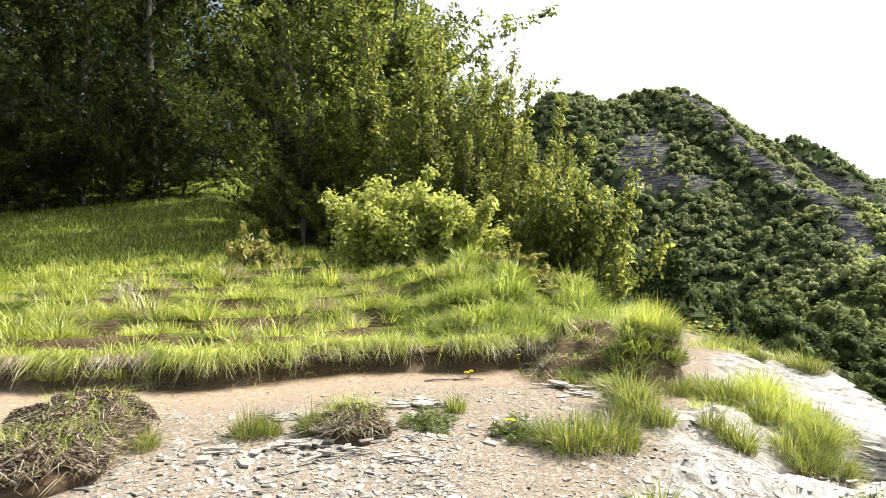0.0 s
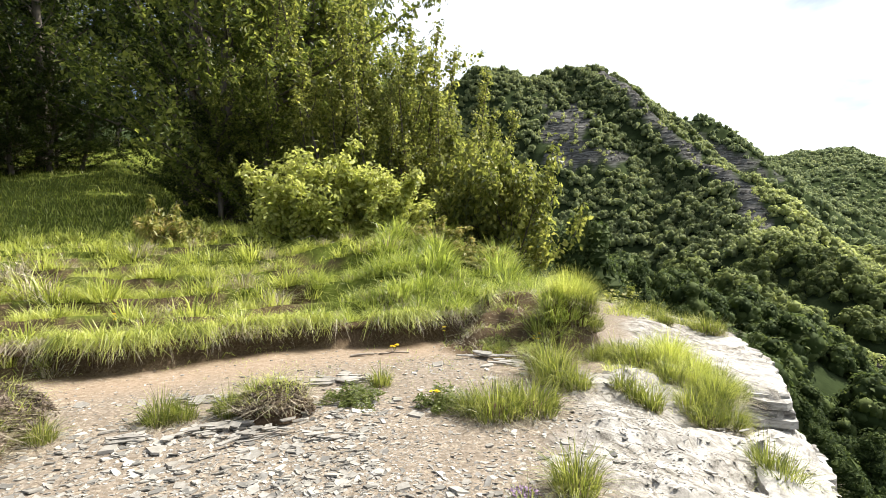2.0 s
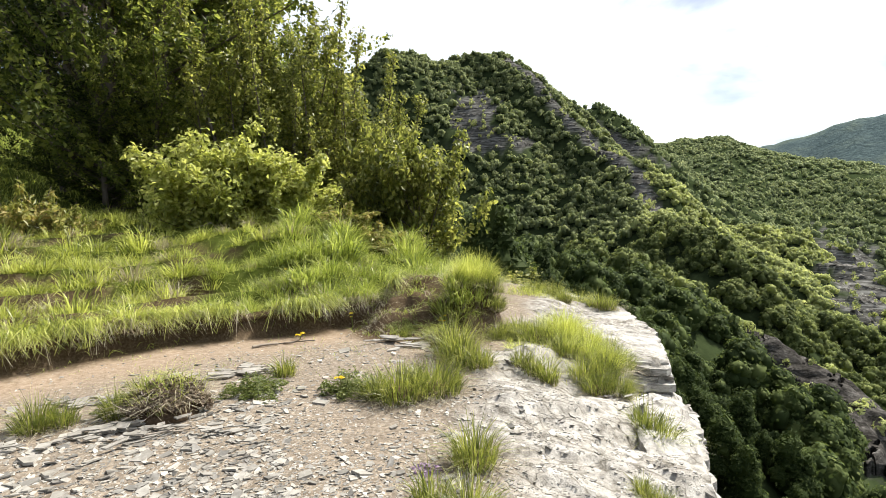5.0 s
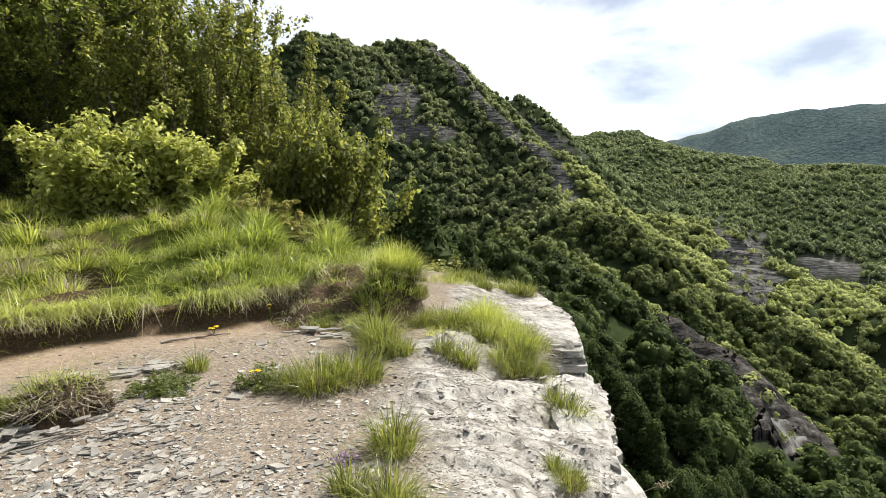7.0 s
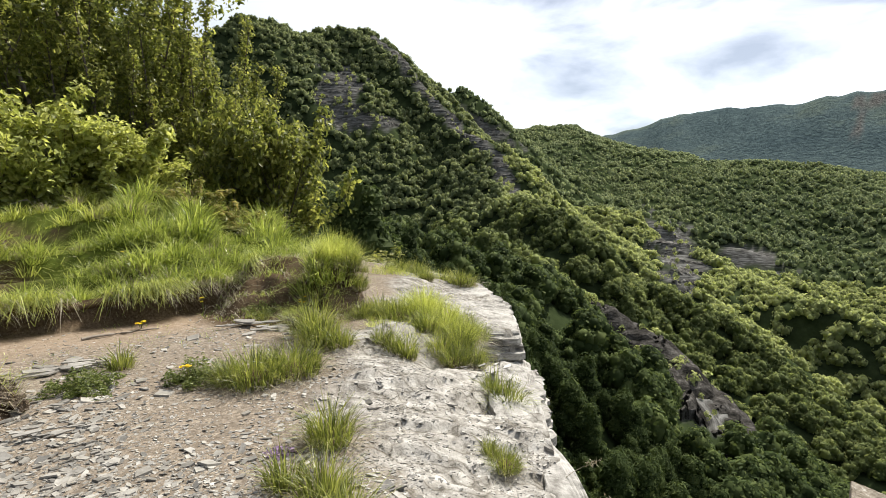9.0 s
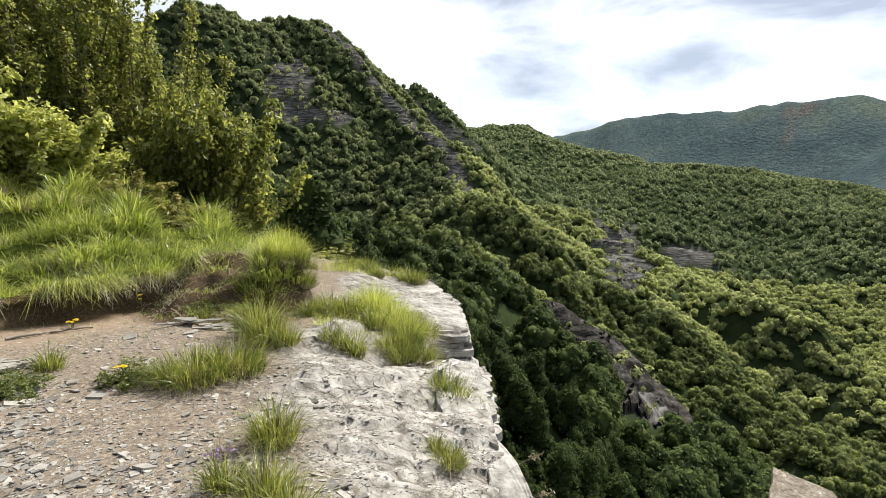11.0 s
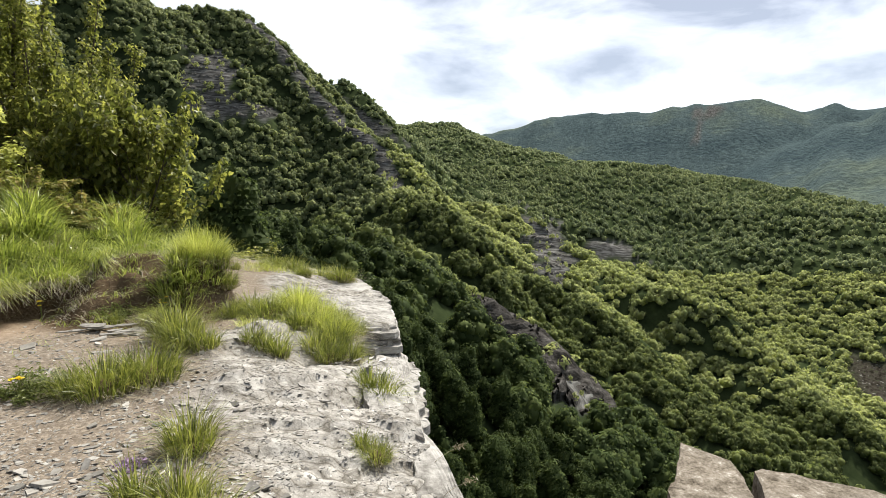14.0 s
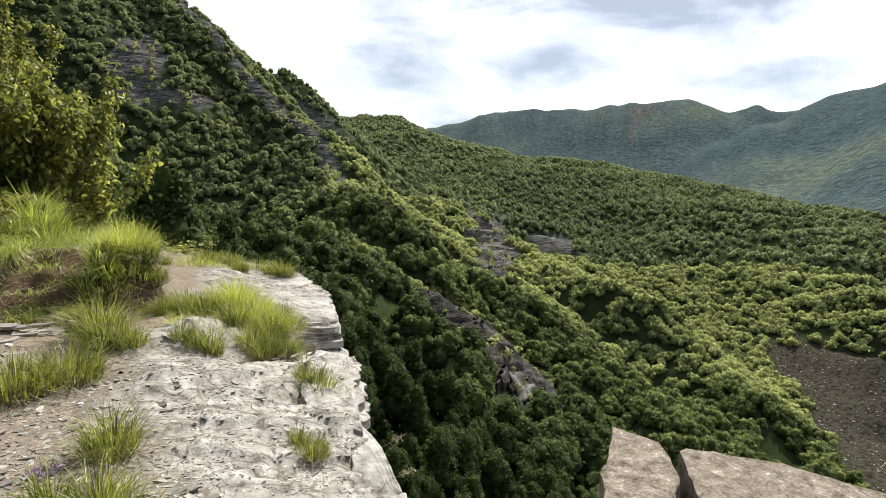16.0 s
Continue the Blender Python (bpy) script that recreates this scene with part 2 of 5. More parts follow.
ROUND = crest([(4, 4.9, 1150), (10, 5.3, 1150), (13.9, 5.5, 1150), (19, 4.3, 1080), (24, 2.6, 980), (28, 2.3, 920), (34, 1.9, 860), (39.5, 0.8, 810), (45, -0.3, 760), (54, -1.9, 690), (61, -3.3, 640), (80, -8, 560)])
FAR = crest([(5, 3, 2300), (20, 5.0, 2300), (24.8, 6.1, 2300), (31.3, 7.0, 2250), (38, 7.5, 2200), (42.3, 7.9, 2200), (45, 7.6, 2250), (48.4, 6.6, 2350), (51, 7.0, 2300), (55.4, 6.5, 2200), (60, 8.5, 1900), (75, 12, 1700)])
SPUR = crest([(-30, -1.5, 75), (-12, -3.5, 88), (-4, -5.4, 98), (2, -7.4, 104), (8, -9.4, 108), (14, -13.0, 108), (18, -19, 104)])
CLIFF_SPUR = crest([(4, -4.5, 190), (12, -8.2, 170), (19, -12.0, 150), (24, -15.0, 138), (28, -18.0, 128), (32, -22.0, 118), (35, -27, 108)])
RIB = crest([(14, -2.5, 340), (20, -4.6, 310), (25, -8.0, 280), (28, -11.4, 262), (36, -16.8, 240), (44, -20.8, 225), (53, -26.5, 205)])
RIB2 = crest([(20, -2.0, 430), (27, -5.4, 380), (31, -8.2, 350), (38, -11.8, 318), (46, -15.4, 292), (52, -19.0, 270), (57, -24, 245)])
VALLEY = crest([(30, -4.0, 640), (38, -6.6, 540), (46, -10.2, 440), (54, -15.6, 350), (58, -22.0, 265), (66, -27, 220), (90, -32, 190)])


def to_line(x, y, line):
    """Distance to a polyline and its height at the nearest place."""
    best, height = np.full(x.shape, 1e9), np.zeros(x.shape)
    for (ax, ay, az), (bx, by, bz) in zip(line[:-1], line[1:]):
        dx, dy = bx - ax, by - ay
        t = np.clip(((x - ax) * dx + (y - ay) * dy) / (dx * dx + dy * dy), 0, 1)
        d = np.hypot(x - ax - t * dx, y - ay - t * dy)
        near = d < best
        best, height = np.where(near, d, best), np.where(near, az + t * (bz - az), height)
    return best, height


def ridge(x, y, line, slope, round_off):
    """A rounded roof over a crest line: the highest of what its stretches give."""
    best = np.full(x.shape, -1e9)
    for i in range(len(line) - 1):
        d, h = to_line(x, y, line[i:i + 2])
        best = np.maximum(best, h - slope * (np.sqrt(d * d + round_off**2) - round_off))
    return best


def soft_max(a, b, k):
    h = np.clip(0.5 + 0.5 * (a - b) / k, 0, 1)
    return b + (a - b) * h + k * h * (1 - h)


# rim of the ledge on which the path lies: (x, y) from behind the camera round the rock and back along the wood
RIM = [(1.9, -9), (1.2, -2), (0.96, 1.2), (0.93, 2.3), (0.94, 2.8), (0.9, 3.4), (0.9, 3.85), (1.0, 4.3), (1.07, 4.9), (1.1, 5.4), (1.18, 6.0), (1.24, 7.2), (1.27, 8.6), (1.2, 9.7), (1.0, 10.8), (-0.1, 11.5), (-1.5, 11.4), (-2.3, 10.2), (-3.6, 12.5), (-6.5, 17.0), (-12, 27), (-22, 50), (-60, 75), (-90, -30), (-20, -40)]


def beyond_rim(x, y):
    """Distance outside the rim, negative inside."""
    inside = np.zeros(x.shape, bool)
    d = np.full(x.shape, 1e9)
    for (ax, ay), (bx, by) in zip(RIM, RIM[1:] + RIM[:1]):
        dx, dy = bx - ax, by - ay
        t = np.clip(((x - ax) * dx + (y - ay) * dy) / (dx * dx + dy * dy), 0, 1)
        d = np.minimum(d, np.hypot(x - ax - t * dx, y - ay - t * dy))
        inside ^= ((ay > y) != (by > y)) & (x < ax + (y - ay) * dx / (dy if dy else 1e-9))
    return np.where(inside, -d, d)


# front edge of the turf bank above the path
BANK = np.array([(-30, -9), (-9.5, 0.8), (-6.8, 2.65), (-5.6, 3.25), (-4.9, 3.75), (-4.2, 4.65), (-3.95, 5.1), (-3.35, 5.5), (-2.8, 5.85), (-2.3, 6.4), (-1.9, 6.7), (-1.0, 5.9), (-0.75, 6.4), (-1.3, 8.0), (-1.9, 10.5), (-2.6, 13)])


def up_bank(x, y):
    """Distance behind the bank's front edge; negative in front of it."""
    xy = np.concatenate([BANK, [(-40, 60), (-80, 30)]])
    inside, d = np.zeros(x.shape, bool), np.full(x.shape, 1e9)
    for i, ((ax, ay), (bx, by)) in enumerate(zip(xy, np.roll(xy, -1, 0))):
        dx, dy = bx - ax, by - ay
        inside ^= ((ay > y) != (by > y)) & (x < ax + (y - ay) * dx / (dy if dy else 1e-9))
        if i < len(BANK) - 1:
            t = np.clip(((x - ax) * dx + (y - ay) * dy) / (dx * dx + dy * dy), 0, 1)
            d = np.minimum(d, np.hypot(x - ax - t * dx, y - ay - t * dy))
    return np.where(inside, d, -d)


def bump_at(x, y, cx, cy, rx, ry, h):
    return h * np.exp(-(((x - cx) / rx) ** 2 + ((y - cy) / ry) ** 2))


def rock_share(x, y):
    """1 on the bare slab by the rim, 0 on the trodden path."""
    w = value_noise(x, y, 0.7, 5, 3) * 0.35
    return smooth(-0.15, 0.25, x + 0.75 - 0.28 * (4.2 - y) * (y < 4.2) + w - 0.25 * smooth(4.5, 6, y))


def terrace(x, y, s):
    """Place on the little cattle steps of the bank: 0 at a tread's front, near 1 on the bare riser behind it."""
    return (s + 0.5 * value_noise(x, y, 1.9, 3, 2)) / 0.95 % 1


def worn_steps(x, y):
    """Share of the worn dirt steps that climb through the bank."""
    w = 0.12 * value_noise(x, y, 0.4, 14, 2)
    return smooth(1.4, 0.6, np.abs(x + 1.72 + 0.16 * (y - 6.2) + 1.6 * w) / 0.42) * smooth(5.8, 5.95, y) * smooth(7.5, 7.2, y)


def ledge(x, y):
    """Height of the ground on the ledge: path, slab, bank and meadow."""
    z = 0.025 * value_noise(x, y, 1.1, 1, 4) - 0.34 * smooth(-0.5, 1.3, x) - 0.03 * np.clip(y - 4, 0, 8) * smooth(-1.8, -0.6, x)
    rock = rock_share(x, y)
    u, v = 0.81 * x + 0.58 * y, (0.81 * y - 0.58 * x) * 2.6
    beds = 0.16 * value_noise(u, v, 1.5, 7, 3) + 0.05 * value_noise(u, v, 0.4, 9, 2)
    z = z + rock * ((np.floor(beds / 0.042) + smooth(0.72, 1.0, beds / 0.042 % 1)) * 0.042 * 0.9 + 0.1 * beds + 0.008 * value_noise(x, y, 0.12, 8, 3) + 0.02)
    s = up_bank(x, y) + 0.2 * value_noise(x, y, 0.75, 2, 3)
    left = smooth(-5, -14, x)
    rise = 0.22 * smooth(0.0, 0.12, s) + (0.17 - 0.05 * left) * np.clip(s, 0, 9) + 0.2 * np.clip(s - 9, 0, 60)
    tread = terrace(x, y, s)
    rise += 0.34 * smooth(0.3, 0.7, s) * smooth(9, 5, s) * (smooth(0.72, 1.0, tread) - tread)
    climb = worn_steps(x, y)
    q = (y - 5.95 + 0.3 * value_noise(x, y, 0.5, 6, 2)) / 0.46
    stair = 0.04 + 0.135 * (np.floor(q) + smooth(0.0, 0.22, q % 1))
    rise = rise * (1 - climb) + climb * np.maximum(stair, 0)
    knoll = smooth(1.3, 0.55, np.hypot((x + 1.03) / 0.29, (y - 6.55) / 0.45) + 0.5 * value_noise(x, y, 0.3, 12, 3))
    rise = np.maximum(rise, (0.5 + 0.1 * value_noise(x, y, 0.15, 15, 3)) * knoll)
    z = z + rise + bump_at(x, y, -4.2, 10.2, 2.3, 2.2, 0.62) * smooth(0, 1, s)
    z -= 0.36 * smooth(0.62, 0.8, x) * smooth(4.7, 5.0, y) * smooth(6.35, 6.15, y)
    z += smooth(1.4, 0.8, np.hypot((x + 1.5) / 0.95, (y - 6.4) / 0.9)) * 0.13 * value_noise(x, y, 0.3, 13, 4, 0.65)
    z += smooth(0.2, 1.0, s) * 0.05 * value_noise(x, y, 0.8, 4, 3)
    return z


def hills(x, y):
    r = np.hypot(x, y)
    d, h = to_line(x, y, VALLEY)
    z = h + 0.22 * d - 0.00011 * d * d * (d < 1000) - 110 * (d >= 1000)
    z = np.minimum(z, 40 - 150 * smooth(16, 36, np.degrees(np.arctan2(x, y))))
    n1 = value_noise(x, y, 60, 21, 3)
    for line, slope, ro, k in ((ROUND, 0.36, 120, 20), (LEDGE, 0.9, 8, 3), (DOME, 1.05, 12, 4), (RIB2, 0.6, 6, 6), (RIB, 0.65, 6, 5), (CLIFF_SPUR, 1.35, 5, 4), (SPUR, 0.8, 9, 6), (FAR, 0.5, 60, 20)):
        z = soft_max(ridge(x, y, line, slope, ro), z, k)
    z = z + n1 * np.clip(r - 60, 0, 400) * 0.018
    across, along = 0.66 * x + 0.75 * y, 0.75 * x - 0.66 * y
    ribs = value_noise(across, along * 0.2, 24, 27, 2) + 0.6 * value_noise(across, along * 0.25, 55, 28, 2)
    z = z + ribs * 14 * smooth(140, 230, r) * smooth(800, 450, r) * smooth(15, 60, d)
    az = np.arctan2(x, y)
    gully = value_noise(az * 40, np.log(r + 1) * 2.2, 3.0, 22, 3)
    z = z + gully * smooth(700, 1500, r) * 38
    return z


def past_round(x, y):
    """True beyond the crest of the round hill, on the far mountain's side."""
    az = np.degrees(np.arctan2(ROUND[:, 0], ROUND[:, 1]))
    return np.hypot(x, y) > np.interp(np.degrees(np.arctan2(x, y)), az, np.hypot(ROUND[:, 0], ROUND[:, 1])) + 70


def land(x, y):
    r = np.hypot(x, y)
    far = hills(x, y)
    out = beyond_rim(x, y)
    top = ledge(x, y)
    sheer = smooth(-3.2, -1.4, x)
    drop = top - (0.5 + 7.5 * sheer) * np.clip(out, 0, 0.6) - (0.55 + 0.6 * sheer) * np.clip(out - 0.6, 0, 400)
    drop += np.clip(out, 0, 3) * 0.25 * value_noise(x, y, 1.3, 31, 3)
    z = np.where(out > 0, np.maximum(drop, far), top)
    return z


def sheet(name, us, vs, place, mat):
    """A grid mesh of len(us) by len(vs) corners whose places place(u, v) gives as arrays."""
    U, V = np.meshgrid(us, vs, indexing="ij")
    X, Y, Z = place(U, V)
    co3 = np.stack([X, Y, Z], -1).reshape(-1, 3)
    nu, nv = len(us), len(vs)
    i, j = np.meshgrid(np.arange(nu - 1), np.arange(nv - 1), indexing="ij")
    a = (i * nv + j).ravel()
    quads = np.stack([a, a + nv, a + nv + 1, a + 1], -1)
    me = quick_mesh(name, co3, quads, smooth_it=True)
    me.materials.append(mat)
    return new(name, me), X.ravel(), Y.ravel()


def quick_mesh(name, verts, faces, smooth_it=False):
    """A mesh from arrays; all faces have the same number of corners."""
    me = bpy.data.meshes.new(name)
    k = faces.shape[1]
    me.vertices.add(len(verts))
    me.vertices.foreach_set("co", np.ascontiguousarray(verts, dtype=np.float32).ravel())
    me.loops.add(faces.size)
    me.loops.foreach_set("vertex_index", np.ascontiguousarray(faces, dtype=np.int32).ravel())
    me.polygons.add(len(faces))
    me.polygons.foreach_set("loop_start", np.arange(0, faces.size, k, dtype=np.int32))
    me.polygons.foreach_set("use_smooth", np.full(len(faces), smooth_it, dtype=bool))
    me.update(calc_edges=True)
    return me


def mark(me, name, values):
    a = me.attributes.new(name, "FLOAT", "POINT")
    a.data.foreach_set("value", np.ascontiguousarray(values, dtype=np.float32))


def ground_material():
    """Trodden shale path, pale slab, turf soil, forest floor and bare strata, laid over one another by their shares."""
    m, n, l = material("ground")
    pos = world_place(n)
    fine, coarse = noise_of(n, l, pos, 40.0, 6.0, 0.65), noise_of(n, l, pos, 2.2, 5.0, 0.6)
    path = ramp(n, l, fine, [(0.3, (0.15, 0.125, 0.098)), (0.5, (0.225, 0.195, 0.158)), (0.7, (0.31, 0.278, 0.238))])
    path = mixed(n, l, coarse, path, mixed(n, l, 0.5, path, (0.21, 0.155, 0.105)))
    vor = node(n, "ShaderNodeTexVoronoi", Scale=46.0, Randomness=1.0)
    l.new(pos, vor.inputs["Vector"])
    chip = n.new("ShaderNodeSeparateColor")
    l.new(vor.outputs["Color"], chip.inputs[0])
    chips = ramp(n, l, chip.outputs[0], [(0.25, (0.72, 0.71, 0.70)), (0.7, (1.0, 1.0, 1.0)), (0.95, (1.35, 1.34, 1.3))])
    path = mixed(n, l, 0.8, path, chips, "MULTIPLY")
    warp = n.new("ShaderNodeMapping")
    warp.inputs["Rotation"].default_value = (0, 0, 0.62)
    warp.inputs["Scale"].default_value = (1.0, 3.2, 1.0)
    l.new(pos, warp.inputs[0])
    shake = n.new("ShaderNodeVectorMath")
    shake.operation = "MULTIPLY_ADD"
    bent = node(n, "ShaderNodeTexNoise", Scale=2.6, Detail=4.0)
    l.new(pos, bent.inputs["Vector"])
    l.new(bent.outputs["Color"], shake.inputs[0])
    shake.inputs[1].default_value = (0.9, 0.9, 0.9)
    l.new(warp.outputs[0], shake.inputs[2])
    crk = node(n, "ShaderNodeTexVoronoi", Scale=1.9)
    crk.feature = "DISTANCE_TO_EDGE"
    l.new(shake.outputs[0], crk.inputs["Vector"])
    crack = ramp(n, l, crk.outputs["Distance"], [(0.0, (0.28, 0.26, 0.23)), (0.03, (0.8, 0.78, 0.75)), (0.07, (1.0, 1.0, 1.0))])
    slab_n = noise_of(n, l, pos, 7.0, 9.0, 0.7, 0.15)
    slab = ramp(n, l, slab_n, [(0.3, (0.085, 0.077, 0.066)), (0.4, (0.21, 0.197, 0.174)), (0.52, (0.345, 0.33, 0.3)), (0.68, (0.48, 0.466, 0.432))])
    slab = mixed(n, l, 0.75, slab, crack, "MULTIPLY")
    beds = []
    for size in (3.4, 9.0):
        cell = node(n, "ShaderNodeTexVoronoi", Scale=size, Randomness=1.0)
        l.new(shake.outputs[0], cell.inputs["Vector"])
        split = n.new("ShaderNodeSeparateColor")
        l.new(cell.outputs["Color"], split.inputs[0])
        on_rock = n.new("ShaderNodeMath")
        on_rock.operation = "MULTIPLY"
        l.new(split.outputs[0], on_rock.inputs[0])
        l.new(attribute(n, "rock"), on_rock.inputs[1])
        beds.append(on_rock.outputs[0])
        slab = mixed(n, l, 0.5, slab, ramp(n, l, split.outputs[1], [(0.0, (0.72, 0.71, 0.7)), (0.5, (0.97, 0.96, 0.95)), (1.0, (1.15, 1.14, 1.12))]), "MULTIPLY")
    soil = ramp(n, l, fine, [(0.3, (0.05, 0.034, 0.02)), (0.6, (0.11, 0.08, 0.05)), (0.8, (0.19, 0.15, 0.105))])
    turf = ramp(n, l, noise_of(n, l, pos, 9.0, 5.0, 0.65), [(0.3, (0.05, 0.06, 0.014)), (0.55, (0.09, 0.115, 0.022)), (0.75, (0.16, 0.15, 0.05))])
    wood = ramp(n, l, noise_of(n, l, pos, 0.12, 10.0, 0.72), [(0.35, (0.018, 0.026, 0.011)), (0.55, (0.036, 0.049, 0.021)), (0.7, (0.064, 0.08, 0.035))])
    mp = n.new("ShaderNodeMapping")
    mp.inputs["Scale"].default_value = (0.12, 0.12, 1.1)
    l.new(pos, mp.inputs[0])
    strata_n = noise_of(n, l, mp.outputs[0], 1.0, 7.0, 0.65, 0.4)
    strata = ramp(n, l, strata_n, [(0.36, (0.03, 0.029, 0.027)), (0.5, (0.088, 0.086, 0.08)), (0.64, (0.20, 0.197, 0.186))])
    dirt = ramp(n, l, noise_of(n, l, pos, 16.0, 7.0, 0.7), [(0.3, (0.19, 0.135, 0.09)), (0.5, (0.27, 0.205, 0.145)), (0.7, (0.35, 0.28, 0.21))])
    path = mixed(n, l, attribute(n, "dirt"), path, dirt)
    col = mixed(n, l, attribute(n, "rock"), path, slab)
    col = mixed(n, l, attribute(n, "soil"), col, soil)
    col = mixed(n, l, attribute(n, "turf"), col, turf)
    col = mixed(n, l, attribute(n, "wood"), col, wood)
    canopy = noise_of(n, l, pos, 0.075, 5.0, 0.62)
    # bluish stops: the haze over the far mountain is put into its colour
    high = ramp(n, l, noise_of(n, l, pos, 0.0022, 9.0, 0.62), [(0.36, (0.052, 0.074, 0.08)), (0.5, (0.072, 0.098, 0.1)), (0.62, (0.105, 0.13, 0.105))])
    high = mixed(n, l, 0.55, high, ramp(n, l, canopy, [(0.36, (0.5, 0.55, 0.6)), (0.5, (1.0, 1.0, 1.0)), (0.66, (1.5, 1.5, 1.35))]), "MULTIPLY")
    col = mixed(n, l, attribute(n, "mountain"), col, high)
    col = mixed(n, l, attribute(n, "strata"), col, strata)
    rubble = ramp(n, l, noise_of(n, l, pos, 0.5, 8.0, 0.75), [(0.38, (0.014, 0.013, 0.009)), (0.48, (0.035, 0.03, 0.023)), (0.56, (0.068, 0.062, 0.051)), (0.6, (0.028, 0.04, 0.015)), (0.68, (0.05, 0.062, 0.024))])
    col = mixed(n, l, attribute(n, "scree"), col, rubble)
    p = node(n, "ShaderNodeBsdfPrincipled", Roughness=0.9)
    p.inputs["Specular IOR Level"].default_value = 0.0
    l.new(col, p.inputs["Base Color"])
    b0 = bumped(n, l, vor.outputs["Distance"], 0.16, -0.008)
    b1 = bumped(n, l, fine, 0.6, 0.012, b0)
    b2 = bumped(n, l, slab_n, 0.5, 0.03, b1)
    b2 = bumped(n, l, beds[0], 0.9, 0.05, b2)
    b2 = bumped(n, l, beds[1], 0.8, 0.02, b2)
    crowns = n.new("ShaderNodeMath")
    crowns.operation = "MULTIPLY"
    l.new(canopy, crowns.inputs[0])
    l.new(attribute(n, "mountain"), crowns.inputs[1])
    b2 = bumped(n, l, crowns.outputs[0], 0.8, 8.0, b2)
    l.new(b2, p.inputs["Normal"])
    l.new(p.outputs[0], n.new("ShaderNodeOutputMaterial").inputs[0])
    return m


azs = np.radians(np.concatenate([np.arange(-72, 66, 0.4), np.arange(66, 288.1, 6)]))
rs = np.concatenate([[0.02], np.geomspace(0.5, 13, 340), np.geomspace(13, 60, 60)[1:], np.geomspace(60, 700, 210)[1:], np.geomspace(700, 4200, 70)[1:]])


def on_ground(u, v):
    x, y = v * np.sin(u), v * np.cos(u)
    return x, y, land(x, y)


ground, gx, gy = sheet("ground", azs, rs, on_ground, ground_material())
tagged(ground, "stony footpath, turf bank and wooded mountain slopes", "ground", kind="structure")
gz = np.array([v.co.z for v in ground.data.vertices])
gout, gs, gr = beyond_rim(gx, gy), up_bank(gx, gy), np.hypot(gx, gy)
mark(ground.data, "rock", np.maximum(rock_share(gx, gy) * (gs < 0.0), smooth(-0.3, 0.1, gout)) * (gr < 40))
sw = gs + 0.15 * value_noise(gx, gy, 0.4, 40, 3)
steps = np.maximum(worn_steps(gx, gy), smooth(1.3, 1.0, np.hypot((gx + 1.5) / 0.8, (gy - 6.0) / 0.5)))
mark(ground.data, "soil", np.maximum(smooth(-0.3, 0.0, sw), steps) * (gout < 0.2))
gstep = smooth(0.7, 0.8, terrace(gx, gy, gs)) * smooth(0.1, 0.35, value_noise(gx, gy, 1.1, 43, 2)) * (gs > 0.4) * (gs < 6)
mark(ground.data, "turf", (1 - gstep) * (1 - steps) * smooth(0.1, 0.3, sw) * (gout < 0.5) * smooth(-0.15, 0.25, value_noise(gx, gy, 0.8, 41, 3) + 0.3 + 0.1 * sw))
mark(ground.data, "dirt", 0.85 * smooth(-1.15, -0.35, gs + 0.35 * value_noise(gx, gy, 0.9, 45, 3)) * smooth(-0.7, -1.3, gx))
mark(ground.data, "wood", smooth(1.5, 4, gout))
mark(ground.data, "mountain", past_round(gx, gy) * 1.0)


def clearing(x, y):
    """Share of the felled, stony strip above the valley's stream."""
    az, r = np.degrees(np.arctan2(x, y)), np.hypot(x, y)
    n = value_noise(x, y, 18, 47, 3)
    el = np.degrees(np.arctan2(land(x, y) - EYE, r))
    return smooth(52.6, 54.0, az - 0.8 * (-14.5 - el) + n) * smooth(-13.2, -14.6, el + 1.1 * n) * (r > 120) * (az < 90)


mark(ground.data, "scree", clearing(gx, gy))


def bare(x, y, z):
    """Share of bare strata on the slopes: patches by bearing and angle of height, and the rims of the dome and ledge."""
    az, r = np.degrees(np.arctan2(x, y)), np.hypot(x, y)
    el = np.degrees(np.arctan2(z - EYE, r))
    n = value_noise(az * 10, el * 10, 10, 50, 4, 0.65)
    patch = lambda a, ra, e, re, lean=0.0: smooth(1.2, 0.75, np.hypot((az - a) / ra, (el - e - lean * (az - a)) / re) + 1.25 * n)
    v = np.maximum.reduce([
        patch(-7.8, 2.4, 9.6, 2.4) * (r > 250), patch(-6.5, 3.6, 7.0, 0.9) * (r > 250),
        patch(26.3, 2.6, -6.6, 2.7, -0.75) * (r > 180), patch(33.0, 2.4, -6.6, 0.8, -0.2) * (r > 200),
        patch(29.0, 6.0, -18.2, 3.7, -0.75) * (r > 60) * (r < 165), patch(21.5, 3.4, -13.8, 2.0, -0.6) * (r > 60) * (r < 180)])
    v = np.maximum.reduce([v, patch(41.4, 0.9, 7.0, 0.6, 0.2) * (r > 1500), patch(40.3, 0.3, 5.4, 1.3, -1.2) * (r > 1500)])
    d, _ = to_line(x, y, DOME[6:])
    v = np.maximum(v, smooth(5.5, 3, d + 8 * n) * (el > -1.5))
    v = np.maximum(v, patch(5.4, 5.5, 7.3, 0.9, -0.55) * (r > 520) * (el < 9.3 - 0.1 * az))
    return v


mark(ground.data, "strata", np.where(gr > 60, bare(gx, gy, gz), 0))

